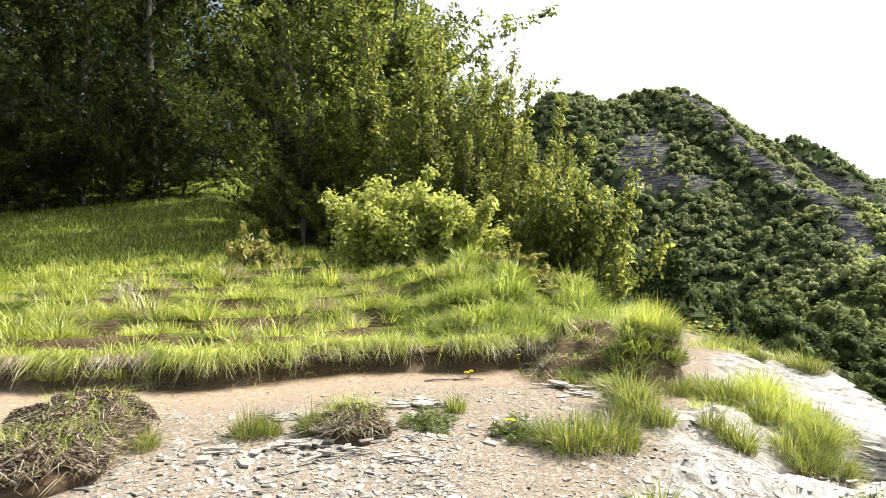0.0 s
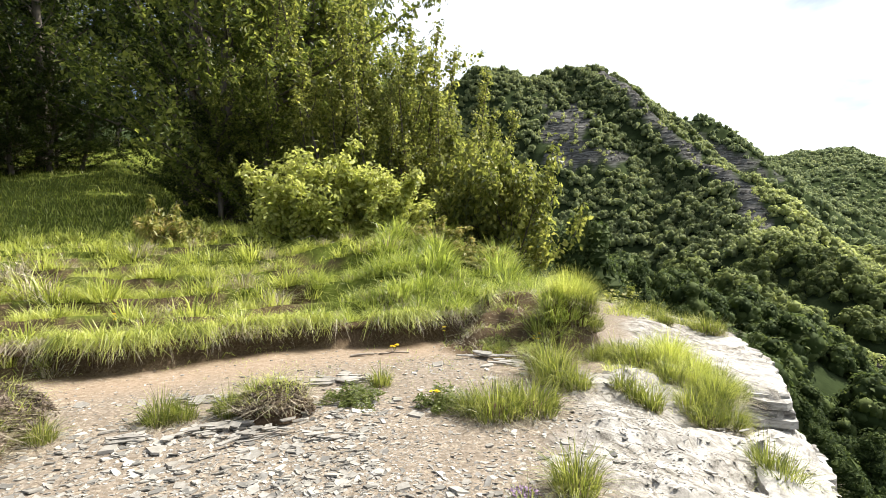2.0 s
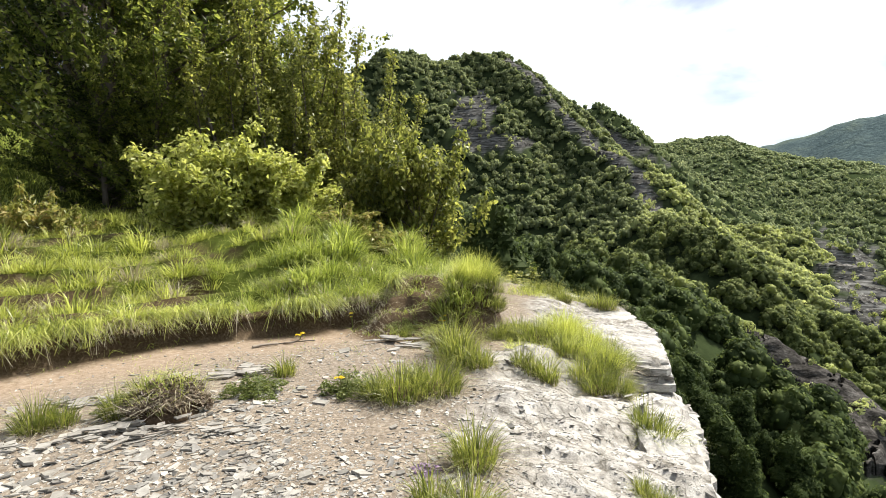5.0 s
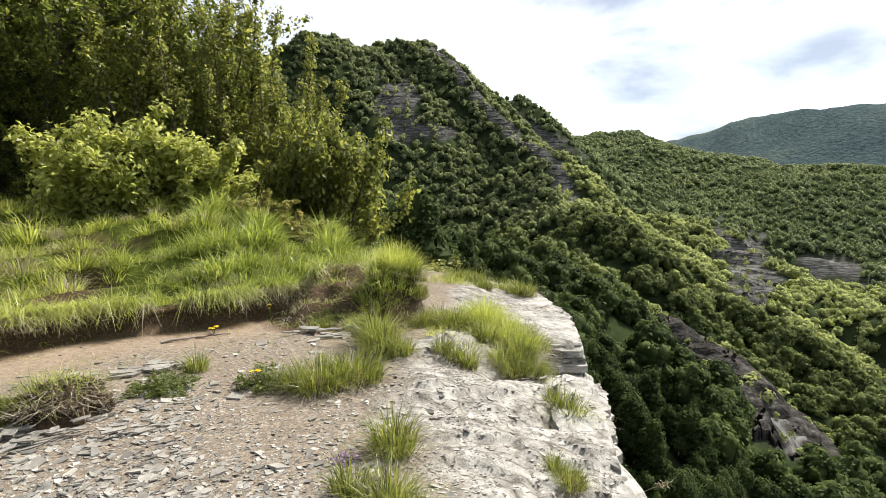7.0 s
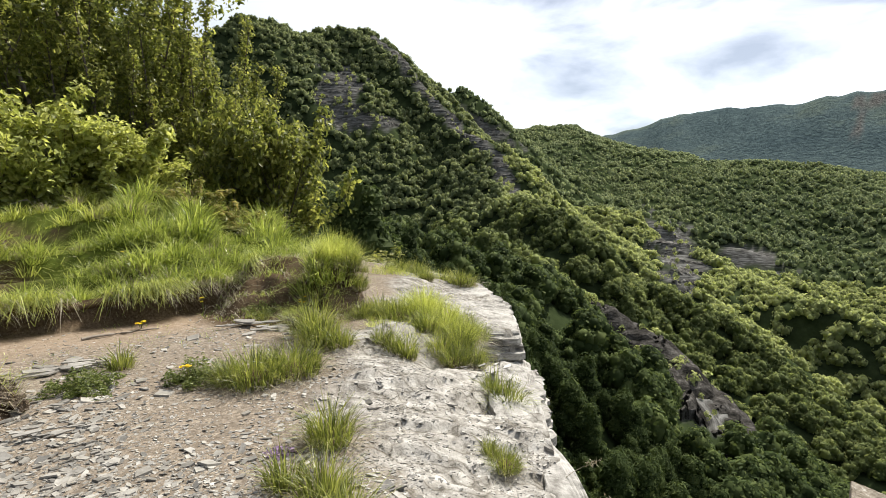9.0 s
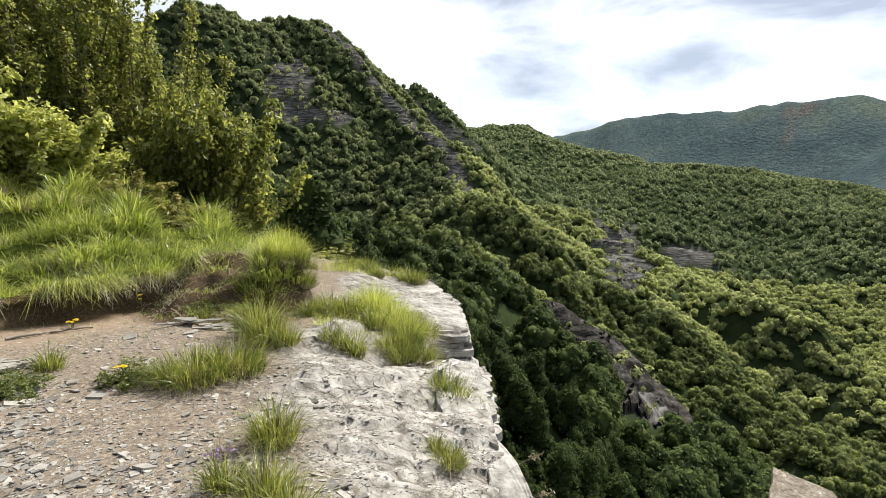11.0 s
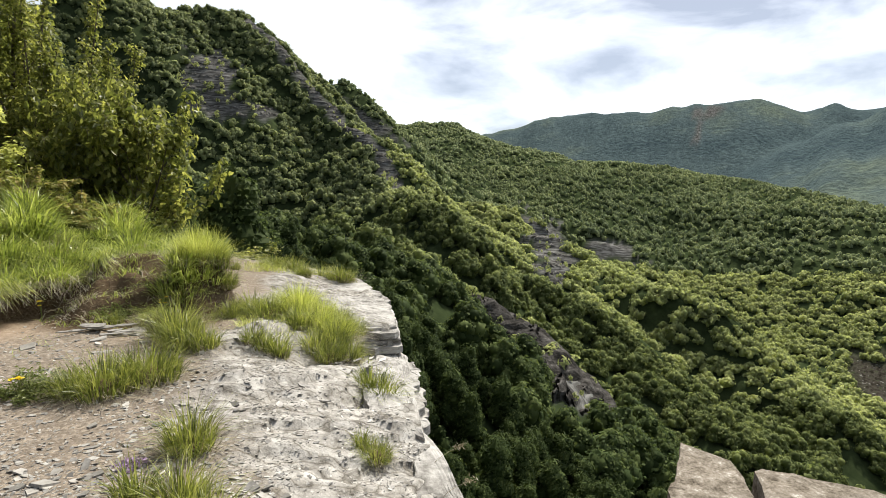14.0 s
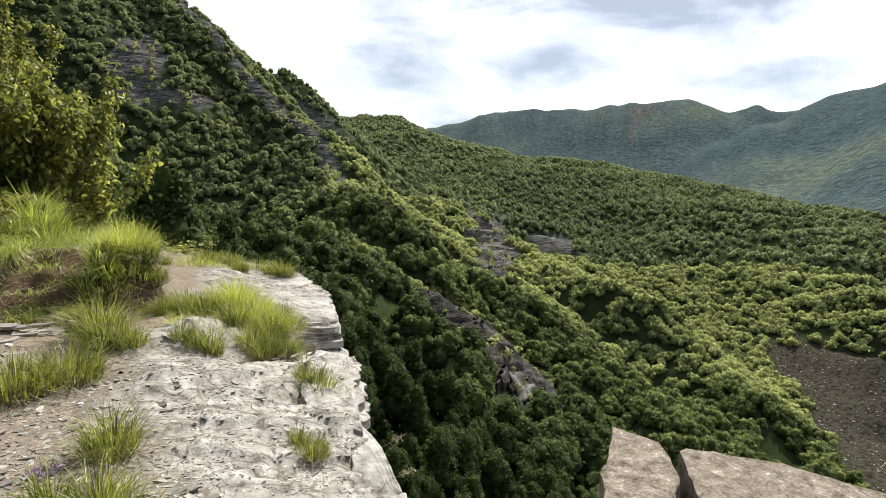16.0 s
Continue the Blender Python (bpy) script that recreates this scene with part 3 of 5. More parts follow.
# ---------------------------------------------------------------- woods


def orient(normals, rng):
    """Two tangents across each normal, turned at random."""
    ref = np.where(np.abs(normals[:, 2:3]) < 0.9, [[0, 0, 1.0]], [[1.0, 0, 0]])
    a = np.cross(normals, ref)
    a /= np.linalg.norm(a, axis=1, keepdims=True) + 1e-9
    b = np.cross(normals, a)
    t = rng.rand(len(normals), 1) * 2 * np.pi
    return a * np.cos(t) + b * np.sin(t), b * np.cos(t) - a * np.sin(t)


def leaf_quads(centres, normals, size, rng, longer=1.5):
    """Leaf-shaped quads (kites) at the centres."""
    a, b = orient(normals, rng)
    s = size * (0.6 + 0.8 * rng.rand(len(centres), 1))
    bend = normals * s * 0.18
    v = np.stack([centres - a * s * longer * 0.5, centres - b * s * 0.42 + bend, centres + a * s * longer * 0.5, centres + b * s * 0.42 + bend], 1)
    return v.reshape(-1, 3), np.arange(len(centres) * 4).reshape(-1, 4)


def crown_points(rng, n, lobes, shell=0.35):
    """n places and outward directions on the skin of several lobes (x, y, z, rx, rz)."""
    lob = np.array(lobes)
    pick = rng.choice(len(lob), n, p=(lob[:, 3] ** 2) / (lob[:, 3] ** 2).sum())
    d = rng.normal(size=(n, 3))
    d[:, 2] = np.where(rng.rand(n) < 0.75, np.abs(d[:, 2]), d[:, 2])
    d /= np.linalg.norm(d, axis=1, keepdims=True)
    rad = 1 - shell * rng.rand(n, 1) ** 1.5
    c = lob[pick, :3] + d * rad * np.stack([lob[pick, 3], lob[pick, 3], lob[pick, 4]], 1)
    return c, d


def lobes_of(rng, n, height, width, low=0.3):
    """One tall dome with smaller domes round it, low to high."""
    out = [(0, 0, 0.5 * height, 0.3 * width, 0.46 * height)]
    for i in range(n):
        h = 0.22 + 0.58 * (i + rng.rand()) / n
        a = 2.4 * i + rng.rand()
        k = width * 0.3 * (1.15 - h) * (0.8 + 0.4 * rng.rand())
        rr = width * (0.24 - 0.1 * h) * (0.8 + 0.5 * rng.rand())
        out.append((k * math.cos(a), k * math.sin(a), h * height, rr, rr * (0.8 + 0.4 * rng.rand())))
    return out


def tree_template(seed, height, width, lobes, leaves, leaf, wild=0.3, lift=0.25, bands=0, sides=6):
    """A crown of leaf sprays; with bands, also the dense lumpy body of foliage that they stand out from."""
    rng = np.random.RandomState(seed)
    lob = lobes_of(rng, lobes, height, width)
    c, d = crown_points(rng, leaves, lob, 0.22 if bands else 0.35)
    axis = c * [1, 1, 0.5] - [0, 0, 0.2 * height]
    nrm = 0.6 * d + 0.7 * axis / (np.linalg.norm(axis, axis=1, keepdims=True) + 1e-9) + rng.normal(size=d.shape) * wild + [0, 0, lift]
    nrm /= np.linalg.norm(nrm, axis=1, keepdims=True)
    v, f = leaf_quads(c, nrm, leaf, rng, 1.5 if wild > 0.2 else 1.15)
    if not bands:
        return v, f
    vs, fs, base = [v], [f], len(v)
    i, j = np.meshgrid(np.arange(bands), np.arange(sides), indexing="ij")
    a, b = (i * sides + j).ravel(), (i * sides + (j + 1) % sides).ravel()
    quads = np.stack([a, b, b + sides, a + sides], 1)
    for x, y, z, rx, rz in lob:
        up = np.radians(np.linspace(-42, 84, bands + 1))[:, None] + 0 * np.arange(sides)[None]
        ang = (np.arange(sides)[None] + 0.5 * np.arange(bands + 1)[:, None]) / sides * 2 * np.pi
        k = 0.76 + 0.34 * (rng.rand(bands + 1, sides) - 0.5)
        vs.append(np.stack([x + k * rx * np.cos(up) * np.cos(ang), y + k * rx * np.cos(up) * np.sin(ang), z + k * rz * np.sin(up)], -1).reshape(-1, 3))
        fs.append(quads + base)
        base += (bands + 1) * sides
    return np.concatenate(vs), np.concatenate(fs)


def scatter(r0, r1, az0, az1, spacing, seed):
    """Random places of about that spacing between two distances and bearings."""
    rng = np.random.RandomState(seed)
    area = radians(az1 - az0) * (r1 * r1 - r0 * r0) / 2
    n = int(area / spacing**2)
    r = np.sqrt(rng.rand(n) * (r1 * r1 - r0 * r0) + r0 * r0)
    a = np.radians(az0 + (az1 - az0) * rng.rand(n))
    return r * np.sin(a), r * np.cos(a), rng


def in_sight(x, y, z, height):
    """Keeps what is not sunk behind nearer ground as seen from the path."""
    r = np.hypot(x, y)
    seen = np.full(len(x), -9.0)
    for f in np.linspace(0.12, 0.97, 36):
        h = (hills if r.min() * f > 60 else land)(x * f, y * f) + np.where(r * f > 60, 3.0, 0.0)
        seen = np.maximum(seen, (h - EYE) / (r * f))
    return (z + height - EYE) / r > seen


def joined(name, templates, x, y, z, scale, turn, pick, mat):
    vs, fs, base = [], [], 0
    for k, (tv, tf) in enumerate(templates):
        sel = np.where(pick == k)[0]
        c, s = np.cos(turn[sel])[:, None], np.sin(turn[sel])[:, None]
        px, py = tv[None, :, 0] * c - tv[None, :, 1] * s, tv[None, :, 0] * s + tv[None, :, 1] * c
        pz = np.broadcast_to(tv[None, :, 2], px.shape)
        P = np.stack([px, py, pz], -1) * scale[sel][:, None, None] + np.stack([x[sel], y[sel], z[sel]], -1)[:, None, :]
        vs.append(P.reshape(-1, 3))
        fs.append((tf[None] + (np.arange(len(sel)) * len(tv))[:, None, None] + base).reshape(-1, tf.shape[1]))
        base += len(sel) * len(tv)
    me = quick_mesh(name, np.concatenate(vs), np.concatenate(fs), True)
    me.materials.append(mat)
    return new(name, me)


def woodland(name, r0, r1, az0, az1, spacing, templates, mat, label, seed, height, where=None):
    x, y, rng = scatter(r0, r1, az0, az1, spacing, seed)
    z = land(x, y)
    keep = (np.maximum(bare(x, y, z), bare(x, y, z + 3.5)) < 0.22 + 0.2 * rng.rand(len(x))) & (clearing(x, y) < 0.5) & (beyond_rim(x, y) > 14)
    if where:
        keep &= where(x, y)
    x, y, z = x[keep], y[keep], z[keep]
    keep = in_sight(x, y, z, height)
    x, y, z = x[keep], y[keep], z[keep]
    n = len(x)
    size = (0.65 + 0.6 * rng.rand(n)) * (1 + 0.25 * value_noise(x, y, 25, seed, 2))
    ob = joined(name, templates, x, y, z - 1.2, size, rng.rand(n) * 6.28, rng.randint(len(templates), size=n), mat)
    return tagged(ob, label, "woodland", kind="stuff")


def tree_kind(seed):
    """One slope tree to copy: trunk and leafy crown."""
    rng = np.random.RandomState(seed)
    root = tagged(new("slope_tree"), "green beech tree on the steep slope under the rocks", "tree", "beeches on the slope below")
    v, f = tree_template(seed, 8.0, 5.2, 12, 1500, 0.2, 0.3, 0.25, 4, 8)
    for nm, me, mat in (("crown", quick_mesh("crown", v, f), M_SLOPE_SHADED),):
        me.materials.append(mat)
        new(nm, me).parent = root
    lean = rng.normal(size=2) * 0.25
    ring = np.arange(6) / 6 * 2 * np.pi
    rows = [np.stack([lean[0] * t + r * np.cos(ring), lean[1] * t + r * np.sin(ring), np.full(6, h)], 1) for t, h, r in ((0, -1.0, 0.17), (0.5, 3.0, 0.12), (1, 6.4, 0.03))]
    a = np.arange(12)
    b = np.where(a % 6 == 5, a - 5, a + 1)
    me = quick_mesh("trunk", np.concatenate(rows), np.stack([a, b, b + 6, a + 6], 1), True)
    me.materials.append(M_BARK)
    new("trunk", me).parent = root
    return root


def slope_trees(r0, r1, spacing, seed, most):
    """The nearest trees of the slope, each a thing of its own."""
    x, y, rng = scatter(r0, r1, -32, 62, spacing, seed)
    z = land(x, y)
    keep = (np.maximum(bare(x, y, z), bare(x, y, z + 4.5)) < 0.4) & (clearing(x, y) < 0.5) & (beyond_rim(x, y) > 9)
    x, y, z = x[keep], y[keep], z[keep]
    keep = in_sight(x, y, z, 7)
    x, y, z = x[keep][:most], y[keep][:most], z[keep][:most]
    kinds = [tree_kind(160 + i) for i in range(6)]
    for i in range(len(x)):
        k = i % 6
        size = 0.65 + 0.55 * rng.rand()
        ob = kinds[k] if i < 6 else copy_thing(kinds[k], Matrix.Identity(4))
        ob.matrix_basis = Matrix.Translation((x[i], y[i], z[i] - 0.3)) @ Matrix.Rotation(rng.rand() * 6.28, 4, "Z") @ Matrix.Diagonal((size, size, size * (0.9 + 0.3 * rng.rand()), 1))


slope_trees(20, 82, 3.7, 4, 290)
near_trees = [tree_template(100 + i, 7.6, 8.0, 12, 440, 0.4, 0.5, 0.3, 3, 7) for i in range(5)]
mid_trees = [tree_template(120 + i, 6.6, 9.4, 9, 160, 0.6, 0.5, 0.35, 3, 5) for i in range(5)]
mid2_trees = [tree_template(130 + i, 4.9, 9.2, 5, 36, 0.9, 0.45, 0.4, 2, 5) for i in range(6)]
small_trees = [tree_template(145 + i, 5.5, 10.0, 2, 10, 1.2, 0.35, 0.4, 2, 5) for i in range(5)]
far_trees = [tree_template(140 + i, 6.0, 14.0, 2, 4, 1.6, 0.3, 0.4, 2, 5) for i in range(5)]
woodland("near_woods", 82, 150, -35, 64, 3.7, near_trees, M_SLOPE_SHADED, "green beech wood on the steep slope below the rocks", 1, 6)
woodland("hillside_woods", 150, 270, -35, 64, 4.1, mid_trees, M_HILLSIDE_SHADED, "green beech wood covering the rocky hillside", 2, 6)
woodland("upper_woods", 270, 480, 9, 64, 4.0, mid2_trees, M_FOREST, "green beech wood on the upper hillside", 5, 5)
woodland("summit_woods", 270, 480, -35, 9, 4.0, mid2_trees, M_SUMMIT_SHADED, "green wood on the steep domed summit, shade put into its colour", 6, 5)
woodland("distant_woods", 480, 820, -35, 64, 5.8, small_trees, M_FOREST_HAZY, "continuous green wood on the distant slopes", 3, 8, lambda x, y: ~past_round(x, y))
woodland("farthest_woods", 820, 1300, -5, 64, 8.0, far_trees, M_FOREST_HAZY, "continuous green wood on the round hill beyond the valley", 7, 8, lambda x, y: ~past_round(x, y))
shrubs = [tree_template(170 + i, 2.6, 3.0, 4, 60, 0.42) for i in range(4)]


def ledge_shrubs():
    """Bushes that hold on to the ledges of the bare rock."""
    x, y, rng = scatter(90, 470, -14, 38, 5.5, 58)
    z = land(x, y)
    keep = (bare(x, y, z) > 0.3) & (value_noise(x, y, 14, 59, 2) + 0.8 * rng.rand(len(x)) > 0.25)
    x, y, z = x[keep], y[keep], z[keep]
    n = len(x)
    ob = joined("ledge_shrubs", shrubs, x, y, z - 0.2, 0.5 + 1.3 * rng.rand(n) ** 1.5, rng.rand(n) * 6.28, rng.randint(4, size=n), M_FOREST)
    tagged(ob, "small green bushes on the ledges of the bare rock", "bushes", kind="stuff")


ledge_shrubs()


def undergrowth():
    """Low bushes that hide the ground between the nearest trees of the slope."""
    x, y, rng = scatter(8, 95, -32, 64, 2.5, 61)
    z = land(x, y)
    keep = (bare(x, y, z) < 0.3) & (beyond_rim(x, y) > 3.5)
    x, y, z = x[keep], y[keep], z[keep]
    keep = in_sight(x, y, z, 2)
    x, y, z = x[keep], y[keep], z[keep]
    n = len(x)
    kinds = [tree_template(180 + i, 2.4, 3.2, 4, 110, 0.2, 0.3, 0.25, 3, 6) for i in range(4)]
    ob = joined("undergrowth", kinds, x, y, z - 0.3, 0.6 + 0.8 * rng.rand(n), rng.rand(n) * 6.28, rng.randint(4, size=n), M_SLOPE_SHADED)
    tagged(ob, "low green bushes between the trees of the slope", "bushes", kind="stuff")


undergrowth()

# ---------------------------------------------------------------- helpers for things


def part(name, me, mat, parent, label=""):
    """A mesh (or a bmesh) as one part under a thing or a part."""
    if isinstance(me, bmesh.types.BMesh):
        bm, me = me, bpy.data.meshes.new(name)
        bm.to_mesh(me)
        bm.free()
    me.materials.append(mat)
    ob = new(name, me)
    ob.parent = parent
    return tagged(ob, label) if label else ob


def thing(name, label, category, group="", at=(0, 0, 0)):
    ob = new(name)
    ob.location = at
    return tagged(ob, label, category, group)


def height_at(x, y):
    return float(land(np.array([float(x)]), np.array([float(y)]))[0])


def tubes(paths, sides=6):
    """Tapered round stems; each path is a list of (x, y, z, radius). One mesh from arrays."""
    vs, fs, base = [], [], 0
    for path in paths:
        pts = np.array(path, float)
        k = len(pts)
        for i in range(k):
            d = pts[min(i + 1, k - 1), :3] - pts[max(i - 1, 0), :3]
            d = d / (np.linalg.norm(d) + 1e-9)
            ref = np.array([1.0, 0, 0]) if abs(d[0]) < 0.8 else np.array([0, 1.0, 0])
            a = np.cross(d, ref)
            a /= np.linalg.norm(a)
            b = np.cross(d, a)
            ang = np.arange(sides) / sides * 2 * np.pi
            vs.append(pts[i, :3] + pts[i, 3] * (np.cos(ang)[:, None] * a + np.sin(ang)[:, None] * b))
        for i in range(k - 1):
            for j in range(sides):
                p, q = base + i * sides + j, base + i * sides + (j + 1) % sides
                fs.append((p, q, q + sides, p + sides))
        base += k * sides
    return quick_mesh("stems", np.concatenate(vs), np.array(fs), True)


def limb(rng, start, way, length, radius, steps=5, bend=0.25, rise=0.15):
    """A wandering tapered path."""
    p, d, out = np.array(start, float), np.array(way, float), []
    d /= np.linalg.norm(d)
    for i in range(steps + 1):
        out.append((*p, max(radius * (1 - 0.85 * i / steps), 0.004)))
        d = d + rng.normal(size=3) * bend / steps * 2 + [0, 0, rise / steps * 2]
        d /= np.linalg.norm(d)
        p = p + d * length / steps
    return out


def leaves_along(rng, paths, per_metre, leaf, spread, first=0.25, droop=0.0):
    """Leaves in sprays round the stems; returns arrays of places and directions."""
    cs, ns = [], []
    for path in paths:
        pts = np.array(path)[:, :3]
        seg = np.linalg.norm(np.diff(pts, axis=0), axis=1)
        n = max(3, int(seg.sum() * per_metre))
        t = first + (1 - first) * rng.rand(n)
        pos = np.interp(t, np.linspace(0, 1, len(pts)), np.arange(len(pts)))
        i = np.minimum(pos.astype(int), len(pts) - 2)
        c = pts[i] + (pos - i)[:, None] * (pts[i + 1] - pts[i])
        off = rng.normal(size=(n, 3)) * spread * (1.1 - 0.6 * t)[:, None]
        cs.append(c + off)
        nn = off / (np.linalg.norm(off, axis=1, keepdims=True) + 1e-9) + rng.normal(size=(n, 3)) * 0.5 + [0, 0, 0.6]
        ns.append(nn / np.linalg.norm(nn, axis=1, keepdims=True))
    return np.concatenate(cs), np.concatenate(ns)


def broad_tree(name, seed, height, spread, leaf, per_metre, mat, label, group, low=0.18, limbs=16, stems=1, upright=0.6, category="tree"):
    """A tree with a trunk, limbs, twigs and a crown of single leaves."""
    rng = np.random.RandomState(seed)
    root = thing(name, label, category, group)
    trunks, boughs, twigs = [], [], []
    for s in range(stems):
        lean = rng.normal(size=2) * (0.05 if stems == 1 else 0.22)
        h = height * (1 if s == 0 else 0.6 + 0.35 * rng.rand())
        foot = (rng.normal() * 0.12 * (stems > 1), rng.normal() * 0.12 * (stems > 1), -0.3)
        trunk = limb(rng, foot, (lean[0], lean[1], 1), h + 0.3, 0.017 * h / math.sqrt(stems) + 0.012, 9, 0.12, 0.1)
        trunks.append(trunk)
        tp = np.array(trunk)
        for k in range(max(3, limbs // stems)):
            f = low + (0.97 - low) * (k + rng.rand()) / max(3, limbs // stems)
            i = f * (len(tp) - 1)
            base = tp[int(i), :3] + (i - int(i)) * (tp[min(int(i) + 1, len(tp) - 1), :3] - tp[int(i), :3])
            a = rng.rand() * 6.283
            ln = spread * (0.35 + 0.75 * (1 - f) ** 0.7) * (0.65 + 0.5 * rng.rand())
            b = limb(rng, base, (math.cos(a), math.sin(a), upright * (0.4 + f)), ln, 0.010 * ln + 0.008, 5, 0.35, 0.3)
            boughs.append(b)
            bp = np.array(b)
            for q in range(4):
                j = 1 + rng.randint(len(bp) - 1)
                a2 = a + rng.normal() * 0.9
                twigs.append(limb(rng, bp[j, :3], (math.cos(a2), math.sin(a2), upright * 0.8), ln * (0.28 + 0.3 * rng.rand()), 0.006, 3, 0.4, 0.3))
    part("trunk", tubes(trunks, 8), M_BARK, root)
    tagged(part("branch", tubes(boughs + twigs, 3), M_BARK, root), kind="stuff")
    c, d = leaves_along(rng, boughs + twigs, per_metre, leaf, leaf * 1.5)
    c2, d2 = leaves_along(rng, trunks, per_metre, leaf, leaf * 2.2, 0.45)
    v, f = leaf_quads(np.concatenate([c, c2]), np.concatenate([d, d2]), leaf, rng, 1.45)
    part("crown", quick_mesh("crown", v, f), mat, root)
    return root


def set_at(ob, x, y, turn=0.0, size=1.0, sink=0.0, wide=None):
    """Stands a thing on the ground."""
    w = wide or size
    ob.matrix_basis = Matrix.Translation((x, y, height_at(x, y) - sink)) @ Matrix.Rotation(turn, 4, "Z") @ Matrix.Diagonal((w, w, size, 1))
    return ob


def grow(kinds, rows):
    """Stands copies of the kinds at rows of (kind, bearing, distance, turn, size[, width])."""
    used = set()
    for k, az, r, turn, size, *w in rows:
        x, y = r * math.sin(radians(az)), r * math.cos(radians(az))
        ob = kinds[k]
        if k in used:
            ob = copy_thing(ob, Matrix.Identity(4))
        used.add(k)
        set_at(ob, x, y, turn, size, 0.05, w[0] if w else None)


# ---------------------------------------------------------------- wood beside the meadow
wood_label = "green beech tree at the meadow's wooded edge, shade put into its leaf colour"
woods = [broad_tree("beech_tree", 300 + i, 11.5, 4.8, 0.1, 42, M_BEECH_SHADED, wood_label, "beeches along the meadow", 0.03, 38) for i in range(3)]
woods += [broad_tree("beech_tree", 310 + i, 11.5, 4.8, 0.15, 24, M_BEECH_SHADED, wood_label, "beeches along the meadow", 0.04, 30) for i in range(2)]
woods += [broad_tree("beech_tree", 315 + i, 11.5, 4.6, 0.1, 42, M_BEECH_SUNLIT, "yellow-green beech tree at the wood's edge, sunlight put into its leaf colour", "beeches along the meadow", 0.04, 38) for i in range(2)]
grow(woods, [
    (2, -76, 31, 0.9, 0.7), (0, -70, 31, 2.9, 0.6), (1, -65.5, 33, 0.9, 0.62), (2, -60.5, 34, 5.9, 0.55), (0, -56.5, 36, 3.3, 0.5), (1, -46.5, 22, 4.3, 0.5), (5, -43.5, 17.5, 2.3, 0.42), (6, -39.5, 16.5, 1.3, 0.42),
    (0, -73, 33, 0.3, 1.5), (1, -68, 37, 1.2, 1.7), (2, -63, 35, 2.6, 1.6), (0, -57.5, 38, 3.9, 1.7), (0, -45.5, 27, 1.9, 1.6), (5, -43, 19.5, 3.1, 1.3), (6, -39, 18.5, 0.7, 1.2), (5, -35.5, 18.5, 4.4, 0.95), (6, -32, 21.5, 2.9, 0.84), (5, -31, 19, 3.6, 0.7),
    (3, -45.2, 34, 5.4, 1.7), (4, -40, 30, 2.0, 1.6), (4, -57, 44, 2.0, 1.5), (3, -64, 44, 0.0, 1.35), (4, -71, 46, 2.2, 1.4), (3, -59, 50, 4.0, 1.3), (4, -36, 27, 1.0, 1.05), (3, -77, 37, 1.0, 1.2),
    (4, -52, 60, 3.3, 1.2), (3, -62, 53, 1.1, 1.3), (4, -68, 55, 4.1, 1.3), (4, -75, 51, 2.1, 1.4), (4, -34, 31, 0.1, 1.0), (3, -66, 41, 3.1, 0.8), (4, -60, 43, 3.1, 0.7), (3, -73, 41, 3.1, 0.8),
    (3, -70, 62, 0.2, 2.2), (4, -63, 64, 1.2, 2.2), (3, -57, 60, 2.2, 2.1), (4, -78, 58, 3.2, 2.2), (3, -48, 68, 4.2, 2.2), (4, -44, 66, 5.2, 2.2), (3, -40, 58, 5.2, 2.0), (3, -54, 68, 5.2, 2.0),
    (0, -78, 30, 0.0, 0.36, 0.7), (1, -74.5, 30.5, 1.0, 0.34, 0.7), (2, -71.5, 31.5, 2.0, 0.36, 0.7), (0, -68.5, 31.5, 3.0, 0.36, 0.7), (1, -65.5, 32, 4.0, 0.35, 0.7), (2, -62.5, 33, 5.0, 0.36, 0.7), (0, -59.5, 33.5, 6.0, 0.34, 0.7), (1, -57, 34.5, 0.5, 0.34, 0.7), (2, -54.7, 35, 1.5, 0.3, 0.55),
    (2, -42.2, 18.6, 4.5, 0.3, 0.5), (0, -40.5, 17.6, 5.5, 0.28, 0.5)])
sap_label = "slender multi-stemmed hazel sapling with bright backlit leaves"
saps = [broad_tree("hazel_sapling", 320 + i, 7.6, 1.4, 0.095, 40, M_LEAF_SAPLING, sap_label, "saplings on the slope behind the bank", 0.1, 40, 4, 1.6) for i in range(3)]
grow(saps, [
    (0, -28.8, 16.5, 0.4, 1.06), (1, -26.5, 15.8, 1.7, 0.95), (2, -24, 16.6, 2.2, 0.86), (0, -21.5, 16, 3.0, 0.76), (1, -19.2, 16.4, 4.1, 0.70), (2, -24.5, 14.2, 5.3, 0.72),
    (0, -20.5, 14.2, 0.9, 0.66), (1, -31.5, 15.6, 2.4, 0.95), (2, -34, 16.2, 3.9, 0.8), (0, -17, 14.6, 5.0, 0.62), (1, -15.3, 14, 0.2, 0.52, 0.62), (2, -28, 13.8, 1.1, 0.62)])
bush_label = "bright yellow-green leafy bush on top of the bank"
bushes = [broad_tree("leafy_bush", 340 + i, 1.9, 1.25, 0.085, 80, M_LEAF_BUSH, bush_label, "leafy bushes on the bank", 0.05, 30, 6, 0.9, "bush") for i in range(2)]
bushes.append(broad_tree("leafy_bush", 345, 1.9, 1.25, 0.085, 62, M_LEAF_SAPLING, "olive green leafy bush hanging over the slope beyond the bank", "leafy bushes on the bank", 0.05, 30, 6, 0.9, "bush"))
